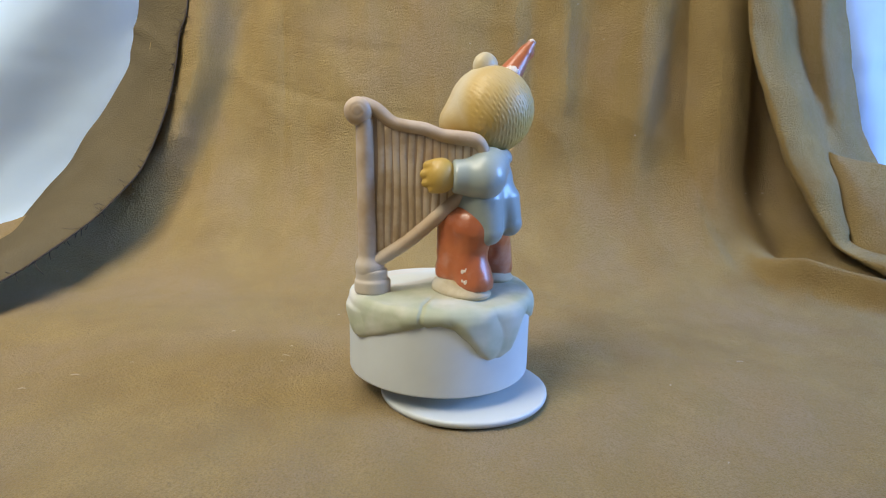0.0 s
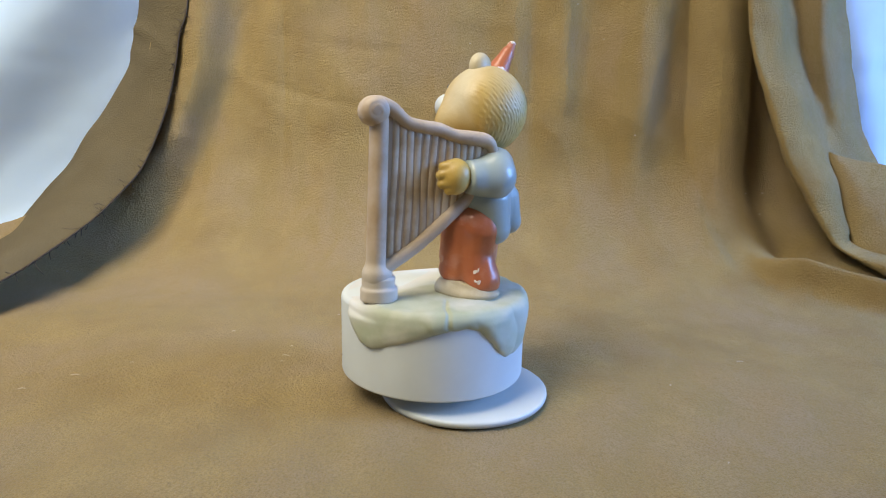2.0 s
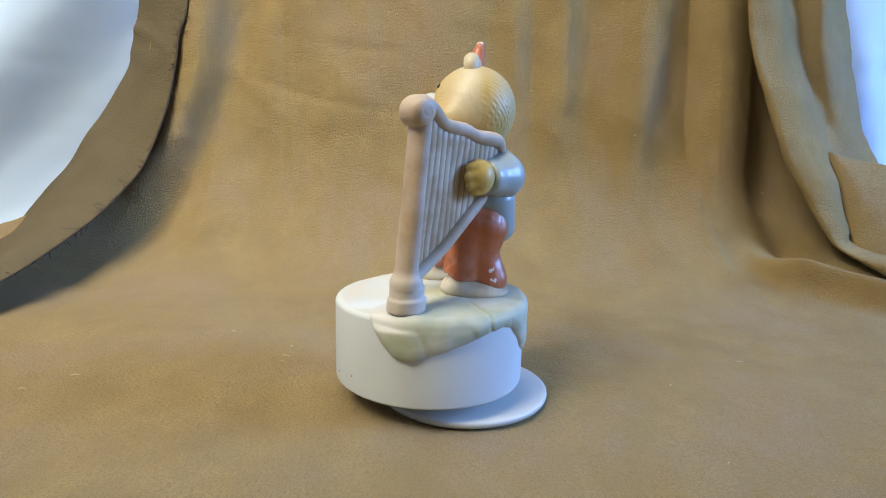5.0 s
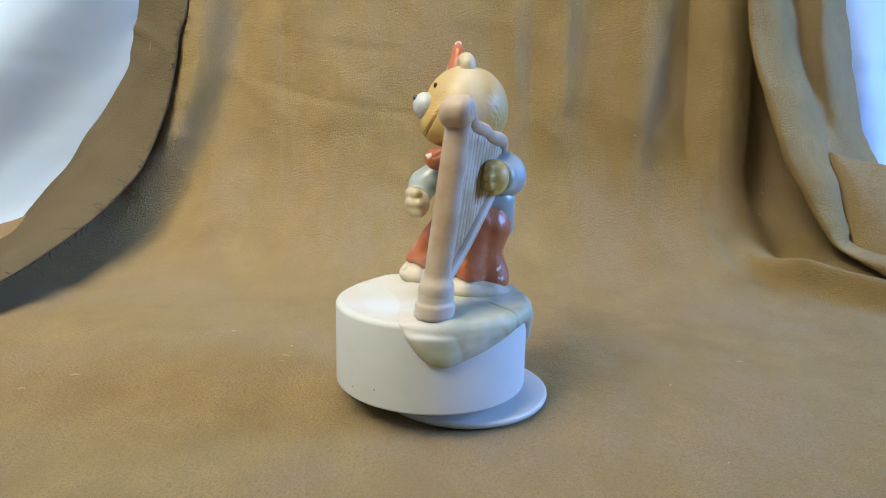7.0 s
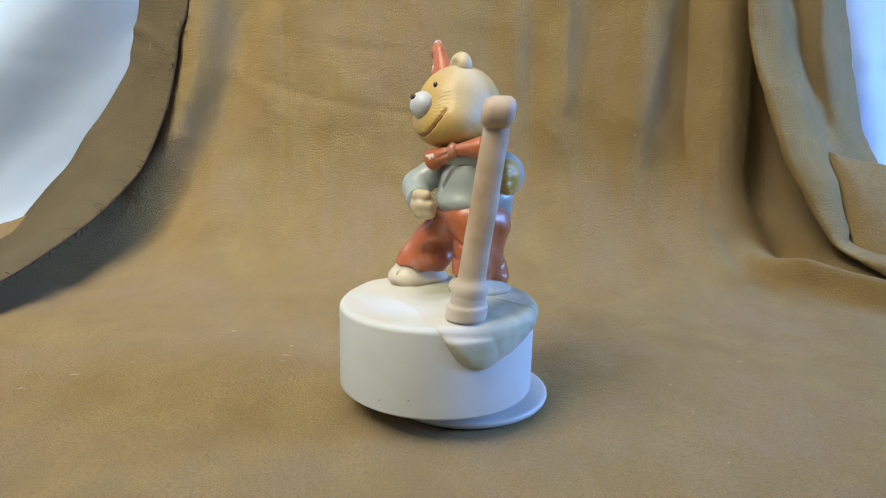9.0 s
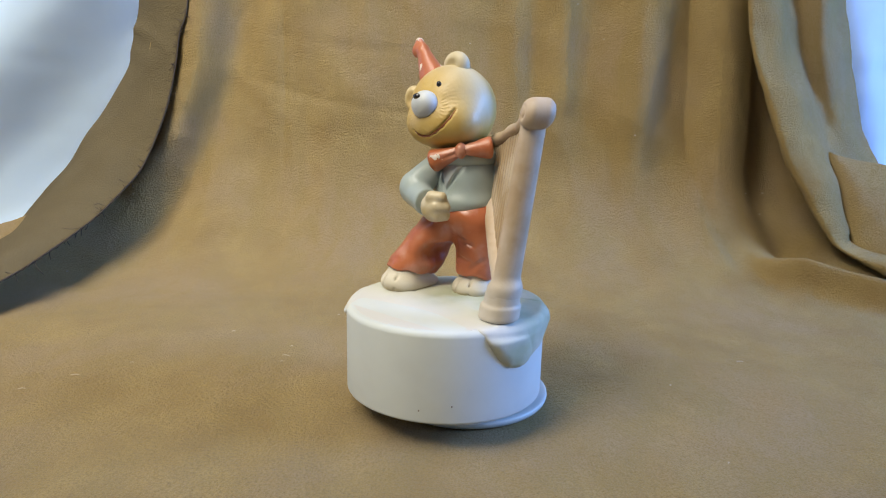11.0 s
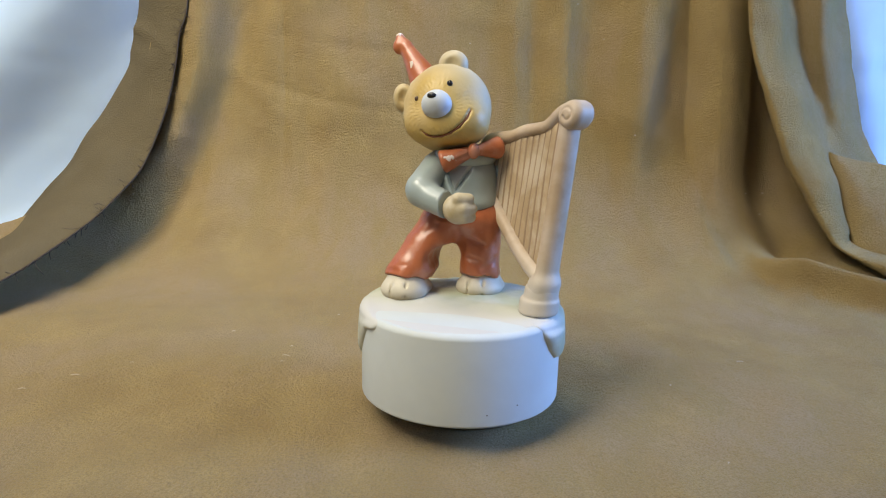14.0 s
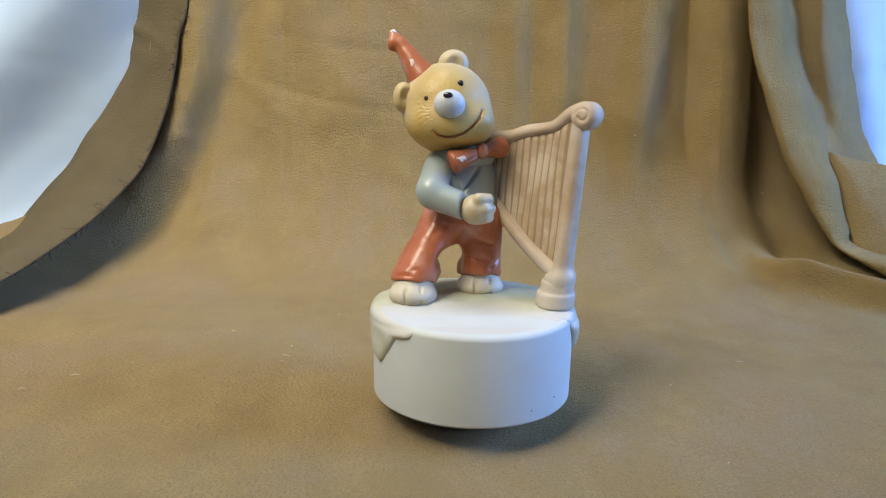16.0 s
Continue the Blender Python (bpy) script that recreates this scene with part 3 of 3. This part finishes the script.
def head_solid(x, y, z):
    p = (x, y, z)
    d = head_shape(x, y, z)
    for a, b in zip(smile, smile[1:]):
        d = cut(d, cone(p, a, b, 0.6, 0.6), 0.8)
    # combed tufts: round the snout, and down the back of the head
    u, w = x + 12.0, z - 119.0
    a, r = np.arctan2(w, u), np.sqrt(u * u + w * w)
    front = np.clip((11 - y) / 5, 0, 1) * np.clip((r - 6.5) / 2, 0, 1)
    tuft = np.sin(a * 44 + 1.4 * np.sin(r * 0.9 + a * 3)) * np.clip(0.3 + 1.6 * np.sin(r * 1.9 + 3.0 * np.sin(a * 13)), 0, 1)
    brow = np.clip(0.45 + 0.75 * np.sin(2 * a + 1.2) ** 2, 0, 1)
    back = np.clip((y - 20) / 8, 0, 1)
    comb = np.sin((x * 0.75 - z * 0.35) * 5.2 + 1.8 * np.sin(z * 0.35 + x * 0.2)) * np.clip(0.35 + 1.3 * np.sin((z * 0.8 + x * 0.5) * 1.5 + 3.0 * np.sin(x * 1.1 - z * 0.3)), 0, 1)
    return d - 0.13 * tuft * front * brow * np.clip((16 - r) / 5, 0.15, 1) - 0.17 * comb * back


bear = new("bear")
bear.parent = figurine
head = solid("head", head_solid, (-38, -12, 94), (12, 42, 143), 0.36, FUR, bear, "honey brown head with combed fur")
part("mouth", mesh("mouth", *tube_path([(a / 1000, (b + 0.7) / 1000, c / 1000) for a, b, c in smile], 0.0005, 8, (0.4, 0.8, 1, 1, 1, 1, 0.8, 0.4)), LIP), bear, "thin orange smile")


def ear(c, r, face, size):
    def f(x, y, z):
        p = (x, y, z)
        d = ball(p, c, r)
        return cut(d, ball(p, [c[i] + face[i] for i in range(3)], size), 1.4)
    return f


solid("ear", ear((-10.3, 15.6, 137.5), (6.5, 4.4, 6.0), (0.4, -5.0, -0.6), (3.2, 2.6, 3.4)), (-20, 5, 128), (0, 26, 148), 0.5, FUR, bear)
solid("ear", ear((-31.2, 10.8, 123.2), (4.4, 4.4, 6.2), (1.6, -4.6, 0), (2.4, 2.6, 3.8)), (-40, 1, 114), (-20, 20, 132), 0.5, FUR, bear)
muzzle = solid("muzzle", lambda x, y, z: cut(ball((x, y, z), (-12.2, -1.9, 120.2), (6.4, 5.4, 6.0)), cone((x, y, z), (-12.0, -7.9, 121.5), (-11.0, -6.4, 115.0), 0.45, 0.3), 0.5), (-21, -10, 112), (-3, 8, 129), 0.6, WHITE, bear, "smooth white snout")
solid("nose", lambda x, y, z: ball((x, y, z), (-13.0, -6.2, 123.5), (2.0, 1.2, 1.3)), (-17, -9, 120), (-9, -3, 127), 0.3, BLACK, bear, "glossy black nose")
for (x, z), r, m in (((-7.8, 128.7), 1.25, BLACK), ((-21.6, 122.5), 1.0, BROWN)):
    c = on_head(x, z)
    solid("eye", lambda X, Y, Z, c=c, r=r: ball((X, Y, Z), c, (r, 0.9, r * 1.1)), [q - 3 for q in c], [q + 3 for q in c], 0.25, m, bear, "small dark painted eye")
    if m is BROWN:
        part("eye_ring", mesh("eye_ring", *tube_path([(on_head(x + 2.2 * math.cos(a), z + 2.3 * math.sin(a))[0] / 1000, on_head(x + 2.2 * math.cos(a), z + 2.3 * math.sin(a))[1] / 1000, (z + 2.3 * math.sin(a)) / 1000) for a in np.linspace(0, 2 * math.pi, 25)], 0.00014), FUR), bear)


def hat_shape(x, y, z):
    p = (x, y + -1.6, z + 0.9)
    d = cone(p, (-23.3, 13.5, 132.5), (-32.8, 16.2, 146.2), 6.5, 2.9)
    d = join(d, cone(p, (-32.8, 16.2, 146.2), (-36.0, 17.0, 150.2), 2.8, 1.9), 1.5)
    return join(d, ball(p, (-36.2, 15.8, 146.4), (2.3, 2.2, 3.2)), 1.4) + 0.12 * ripple(p, 1.6)


hat = solid("hat", hat_shape, (-42, 2, 122), (-12, 26, 156), 0.6, RED, bear, "brick red pointed party hat with worn paint")


def jacket_shape(x, y, z):
    p = (x, y, z)
    d = ball(p, (-5.0, 19.5, 87.0), (15.0, 14.8, 17.5))
    d = join(d, cone(p, (0.5, 27.5, 80.0), (-0.5, 30.0, 68.5), 9.4, 7.2), 3)
    d = join(d, cone(p, (-10.5, 28.0, 80.0), (-12.5, 31.0, 70.5), 8.5, 6.0), 2.5)
    d = join(d, ball(p, (-5.0, 16.0, 79.0), (15.2, 13.2, 6.5)), 3)
    d = np.maximum(d, 72.5 + np.clip((y - 18) * -0.1, -1, 1) - np.clip((y - 20) * 3, 0, 40) - z)
    # lapels
    d = cut(d, cone(p, (3.0, 7.6, 98), (-5.5, 4.4, 84), 1.3, 0.8), 0.6)
    d = cut(d, cone(p, (-10.5, 7.0, 95), (-5.5, 4.4, 84), 1.2, 0.8), 0.6)
    d = cut(d, cone(p, (-5.5, 4.4, 84), (-6.0, 4.6, 73), 0.6, 0.6), 0.6)
    d = cut(d, cone(p, (-8.6, 5.0, 91), (-12.0, 6.2, 90), 0.7, 0.4), 0.5)
    return d


def shirt_shape(x, y, z):
    """The shirt front, in the V between the lapels."""
    wedge = np.maximum(np.maximum(x + 5.5 - (z - 84.5) * 0.62, -5.5 - (z - 84.5) * 0.44 - x), y - 14)
    return np.maximum(np.maximum(jacket_shape(x, y, z) - 0.25, wedge), z - 100)


jacket = solid("jacket", jacket_shape, (-26, 0, 54), (16, 42, 108), 0.6, BLUE, bear, "glossy grey-blue tail coat")
solid("shirt", shirt_shape, (-16, 0, 82), (8, 16, 102), 0.45, SHIRT, bear, "pale blue shirt front between the lapels")
solid("sleeve", lambda x, y, z: join(cone((x, y, z), (-15.6, 12.0, 94.0), (-18.9, -0.5, 86.0), 6.8, 6.2), np.maximum(cone((x, y, z), (-18.2, -1.5, 83.6), (-3.0, -7.5, 78.8), 6.2, 5.4), (x + 6.0) * 0.92 - (y + 6.5) * 0.36), 3), (-32, -18, 66), (2, 24, 106), 0.6, BLUE, bear)
solid("sleeve", lambda x, y, z: join(join(cone((x, y, z), (-3.0, 28.0, 95.0), (3.0, 31.5, 91.0), 8.4, 8.0), ball((x, y, z), (3.2, 31.0, 91.6), (8.3, 8.5, 9.4)), 3), -join(-cone((x, y, z), (4.0, 30.6, 90.2), (18.0, 21.0, 91.6), 8.2, 6.8) - 0.35 * ripple((x, y, z), 2.6, 1.0), -((x - 14.5) * 0.82 - (y - 23.6) * 0.57), 1.6), 3), (-16, 10, 74), (26, 46, 108), 0.6, BLUE, bear)


def paw(c, fingers, r):
    def f(x, y, z):
        d = ball((x, y, z), c, r)
        for a, b, q in fingers:
            d = join(d, cone((x, y, z), a, b, q, q * 0.9), 0.9)
        return d
    return f


solid("paw", paw((-0.5, -7.2, 78.5), [((0, -10, 83.0), (4, -8.5, 83.0), 2.6), ((2.5, -10, 79.0), (5.2, -7.5, 79.0), 2.6), ((2.5, -9, 75.5), (4.6, -7, 75.5), 2.6)], (6.6, 5.4, 6.3)), (-12, -20, 66), (14, 4, 92), 0.5, CREAM, bear, "cream paw with curled fingers")
solid("paw", paw((18.5, 21.0, 91.5), [((21.5, 20, 96), (22.8, 17.5, 95.4), 2.3), ((22.4, 19.5, 92.6), (24, 17, 92), 2.3), ((22.2, 20, 89), (23.6, 17.5, 88.4), 2.2), ((20.5, 22, 86.4), (22, 19.6, 85.8), 2.0)], (6.4, 6.4, 7.4)), (6, 8, 78), (34, 34, 106), 0.5, FUR, bear, "honey brown paw on the strings")


def trouser_shape(x, y, z):
    p = (x, y, z)
    d = ball(p, (-5.0, 18.5, 73.0), (15.8, 13.8, 9.5))
    right = join(cone(p, (-13.0, 14.0, 70.0), (-26.2, 1.0, 45.5), 9.3, 9.2), cone(p, (-13.0, 18.0, 70.0), (-27.0, 8.5, 45.5), 9.0, 9.2), 2)
    left = join(cone(p, (3.5, 17.0, 70.0), (4.2, 15.0, 45.5), 9.6, 8.9), join(cone(p, (3.0, 24.5, 68.0), (2.8, 22.6, 57.0), 9.6, 7.6), cone(p, (2.8, 22.6, 57.0), (2.6, 26.0, 45.0), 7.6, 8.8), 2), 2)
    d = join(join(d, right, 4), left, 5.5)
    for a, b in (((-33, -6, 56), (-23, -8.6, 53)), ((-30, -7.5, 52), (-20, -6, 54)), ((-3, 7, 56), (9, 6.5, 54)), ((12, 29, 58), (3, 33.5, 57)), ((-35, -4, 50.2), (-25, -8.6, 50.6)), ((8, 6.4, 51), (13.4, 12, 56)), ((-13, 3.4, 70), (-20, -1.0, 65)), ((0, 6, 64), (8, 8, 61)), ((-12, 3.6, 73), (-4, 4.4, 72))):
        d = cut(d, cone(p, a, b, 1.2, 0.7), 1.2)
    d = cut(d, cone(p, (-10.8, -12, 54.6), (-9.0, 40, 54.6), 5.6, 5.6), 2.5)
    hem = 47.6 - 0.24 * np.clip(y - np.where(x < -12, -6.0, 8.0), 0, 40) + 0.4 * np.sin(x * 0.5 + y * 0.4)
    return -join(-d, -(hem - z), 1.3) + 0.30 * ripple(p, 2.4) + 0.20 * ripple(p, 1.1, 2.0)


trousers = solid("trousers", trouser_shape, (-40, -12, 42), (18, 42, 86), 0.65, RED, bear, "glossy brick red trousers with flared legs")


def foot_shape(c):
    def f(x, y, z):
        p = (x, y, z)
        leg = cone((x, y, 0 * z), (c[0], c[1] - 2.6, 0), (c[0], c[1] + 4.2, 0), 8.0, 7.8)
        d = -join(-leg, -(z - c[2] - 4.4 + 0.20 * np.clip(y - c[1] + 10, 0, 40)), 1.0)
        d = join(d, ball(p, (c[0], c[1] + 2.5, c[2] - 3.4), (10.2, 13.2, 3.6)), 2.5)
        toes = ball(p, (c[0], c[1] - 6.0, c[2] - 2.0), (9.6, 8.4, 5.8))
        for s, q in ((-3.0, -14.4), (3.2, -14.0)):
            toes = cut(toes, cone(p, (c[0] + s, c[1] + q + 2.8, c[2] + 3.2), (c[0] + s, c[1] + q + 0.6, c[2] - 5), 0.45, 0.7), 1.2)
        return join(d, toes, 2.2)
    return f


for c in ((-26.0, 4.0, 43.4), (4.2, 19.5, 43.4)):
    solid("foot", foot_shape(c), [c[0] - 12, c[1] - 17, c[2] - 8], [c[0] + 12, c[1] + 16, c[2] + 8], 0.5, FOOT, bear, "tan-washed cream paw foot with toes")


def wing(a, b, ra, rb):
    n = (Vector(b) - Vector(a)).normalized()

    def f(x, y, z):
        p = (x, y, z)
        d = cone(p, a, (b[0] + n.x * 1.6, b[1] + n.y * 1.6, b[2] + n.z * 1.6), ra, rb)
        d = -join(-d, -((x - b[0]) * n.x + (y - b[1]) * n.y + (z - b[2]) * n.z - rb * 0.62), 1.6)
        for k in (-0.9, 1.1):
            d = cut(d, cone(p, (a[0], a[1] - ra, a[2] + k), ((a[0] + b[0]) / 2, (a[1] + b[1]) / 2 - rb * 0.78, (a[2] + b[2]) / 2 + k * 1.6), 0.85, 0.4), 0.8)
        return d
    return f


solid("bow", wing((1.0, 5.4, 101.2), (-8.4, 2.8, 97.6), 2.2, 5.0), (-16, -4, 88), (8, 12, 108), 0.5, RED, bear, "brick red bow tie wing")
solid("bow", wing((3.5, 6.2, 102.0), (9.4, 12.5, 102.9), 2.2, 4.8), (-2, -2, 94), (18, 22, 112), 0.5, RED, bear)
solid("bow_knot", lambda x, y, z: ball((x, y, z), (2.3, 5.0, 101.6), (2.6, 2.6, 3.4)), (-2, 0, 96), (7, 10, 107), 0.4, RED, bear)
solid("collar", lambda x, y, z: np.maximum(ball((x, y, z), (-5.5, 18.5, 98.5), (14.5, 14.5, 6.5)), -ball((x, y, z), (-5.5, 18.5, 104), (12, 12, 6))), (-24, 0, 88), (14, 38, 108), 0.7, BLUE, bear)

# harp: u runs out from the bear to the pillar, w across it
DIR, NOR = np.array((0.78666, -0.61738)), np.array((0.61738, 0.78666))
harp = new("harp")
harp.parent = figurine


def harp_solid(name, f, lo, hi, h, material, label=""):
    vv, ff = surface(f, lo, hi, h)
    u, w, z = vv[:, 0], vv[:, 1], vv[:, 2]
    n = 0.0163 + 0.13 * (z - 0.043) + w
    out = np.stack([u * DIR[0] + n * NOR[0], u * DIR[1] + n * NOR[1], z], 1)
    return part(name, mesh(name, out, ff, material), harp, label)


def chain(p, pts):
    fine = [curve_at(pts, t) for t in np.linspace(0, 1, 4 * len(pts) - 3)]
    d = None
    for a, b in zip(fine, fine[1:]):
        k = cone(p, (a.x, 0, a.y), (b.x, 0, b.y), a.z, b.z)
        d = k if d is None else np.minimum(d, k)
    return d


def post(p, c, r, z0, z1, b):
    """An upright rounded cylinder."""
    k = np.sqrt((p[0] - c[0]) ** 2 + (p[1] - c[1]) ** 2) - r + b
    q = np.abs(p[2] - (z0 + z1) / 2) - (z1 - z0) / 2 + b
    return np.sqrt(np.maximum(k, 0) ** 2 + np.maximum(q, 0) ** 2) + np.minimum(np.maximum(k, q), 0) - b


harp_solid("pillar", lambda u, w, z: join(cone((u, w * 0.76, z), (32.6, 0, 50), (33.3, 0, 113), 4.1, 3.7), post((u, w, z), (31.6, 0), 6.0, 46, 52, 1.6), 4.5), (24, -10, 44), (42, 10, 119), 0.6, HARP)
harp_solid("pedestal", lambda u, w, z: join(post((u, w, z), (30.8, 0), 8.0, 38.0, 44.6, 1.3), post((u, w, z), (31.2, 0), 7.0, 44.0, 49.6, 1.5), 1.0) + 0.2 * ripple((u, w, z), 2.0), (20, -12, 35), (42, 12, 54), 0.55, HARP)


def scroll(u, w, z):
    p = (u, w, z)
    r = np.sqrt((u - 35.6) ** 2 + (z - 116.8) ** 2)
    d = np.sqrt(np.maximum(r - 1.7, 0) ** 2 + np.maximum(np.abs(w) - 2.0, 0) ** 2) - 4.1
    ang = np.arctan2(z - 116.8, u - 35.6)
    groove = np.sqrt((r - 2.4 - 0.3 * ang) ** 2 + (np.abs(w) - 6.0) ** 2) - np.where(w > 0, 0.24, 0.55)
    return cut(d, groove, 0.6)


harp_solid("scroll", scroll, (27, -8, 108), (44, 8, 125), 0.5, HARP, "rolled scroll at the top of the pillar")
harp_solid("neck", lambda u, w, z: chain((u, w * 0.8, z), ((33.5, 119.5, 3.2), (28.5, 117.6, 3.0), (22.5, 112.8, 2.8), (16.5, 111.2, 2.8), (9.0, 110.2, 2.9), (2.0, 107.8, 2.9), (-5.0, 106.9, 3.2), (-12.5, 105.8, 3.2), (-15.8, 102.0, 2.8), (-16.0, 96.0, 2.4))), (-22, -7, 90), (40, 7, 126), 0.6, HARP, "curved tan neck")
harp_solid("soundboard", lambda u, w, z: chain((u, w * 0.75, z), ((29.5, 52.5, 3.4), (15.0, 62.3, 3.3), (0.0, 75.8, 3.3), (-8.0, 83.0, 3.2))), (-14, -7, 46), (36, 7, 90), 0.6, HARP)


def inside(u):
    lo = np.interp(u, (-16, -8, 0, 15, 30), (84, 83, 76, 62.5, 52.5))
    hi = np.interp(u, (-16, -5, 2, 9, 16.5, 22.5, 28.5, 33), (104, 106, 107, 109, 110.5, 112, 116, 118))
    return lo, hi


def panel(u, w, z):
    lo, hi = inside(u)
    return np.maximum(np.maximum(np.abs(w) - 1.58, np.maximum(lo - z, z - hi) * 0.75), np.maximum(-15 - u, u - 33))


harp_solid("panel", panel, (-18, -3, 50), (35, 3, 120), 0.6, HARP_WASH, "brown wash in the grooves")


def string(k):
    """A broad flat string with rounded corners, proud of the panel on both sides."""
    u0 = 26.9 - 3.3 * k
    lo, hi = inside(u0)
    verts, faces, n = [], [], 16
    for j, z in enumerate(np.linspace(lo - 0.5, hi, 12)):
        bow = 0.35 * math.sin(0.9 * k + z / 9.0)
        wide = 1.66 + 0.03 * math.sin(z / 4.0 + k)
        for i in range(n):
            a = 2 * math.pi * i / n
            c, s_ = math.cos(a), math.sin(a)
            u = u0 + bow + wide * math.copysign(abs(c) ** 0.45, c)
            w = 1.8 * math.copysign(abs(s_) ** 0.6, s_)
            q = 16.3 + 0.13 * (z - 43) + w
            verts.append(((u * DIR[0] + q * NOR[0]) / 1000, (u * DIR[1] + q * NOR[1]) / 1000, z / 1000))
        if j:
            o = (j - 1) * n
            faces += [(o + i, o + (i + 1) % n, o + n + (i + 1) % n, o + n + i) for i in range(n)]
    faces += [tuple(range(n - 1, -1, -1)), tuple(range(len(verts) - n, len(verts)))]
    part("string", mesh("string", verts, faces, STRING), harp)


for k in range(13):
    string(k)


# bare patches where the paint has flaked
def flake(name, shape, c, r, parent, h=0.22, rag=1.1):
    c, r = np.array(c, float), np.array(r, float)
    for _ in range(12):
        val = float(shape(*c))
        grad = np.array([float(shape(*(c + e))) - val for e in 0.05 * np.eye(3)]) / 0.05
        c = c - val * grad / max(grad @ grad, 0.05)
    solid(name, lambda x, y, z: np.maximum(shape(x, y, z) - 0.14, ball((x, y, z), c, r) + rag * ripple((x, y, z), 0.42, r[0])), c - r * 1.4 - 1, c + r * 1.4 + 1, h, CHIP, parent, "pale patch of flaked paint")


flake("flake", trouser_shape, (10.0, 27.8, 50.8), (1.4, 1.6, 1.0), bear)
flake("flake", trouser_shape, (9.6, 28.4, 46.4), (1.5, 1.6, 0.7), bear)
flake("flake", hat_shape, (-36.4, 18.6, 151.2), (2.0, 2.4, 1.6), bear)
flake("flake", hat_shape, (-28.4, 9.6, 138.0), (0.9, 1.4, 1.7), bear)
flake("flake", hat_shape, (-21.5, 21.0, 138.0), (3.2, 2.6, 1.8), bear)
flake("flake", wing((1.0, 5.4, 101.2), (-8.4, 2.8, 97.6), 2.2, 5.0), (-5.6, -1.6, 98.9), (2.4, 1.4, 1.1), bear, 0.22, 1.3)
for a, z in ((-44, 7.5), (-61, 5.2)):
    c = np.array((42.7 * math.cos(radians(a)), 42.7 * math.sin(radians(a)), z))
    solid("speck", lambda x, y, zz, c=c: ball((x, y, zz), c, (0.3, 0.3, 0.3)), c - 0.8, c + 0.8, 0.12, BROWN, figurine)


def motions():
    turns = ((0.0, 0.0), (1.5, 14.4), (3.5, 32.1), (4.2, 38.2), (6.3, 56.4), (7.0, 62.7), (8.5, 75.6), (9.0, 79.8), (12.0, 106.4), (12.5, 110.7), (14.5, 127.5), (16.0, 141.0))
    rows = []
    for t, a in turns:
        c = Matrix.Rotation(radians(a), 3, "Z") @ Vector((-0.01267, 0.01077, 0))
        rows.append((t, pose(c.x, c.y, 0.0122, 0, 0, a - 137.0)))
    walk(figurine, rows)


motions()
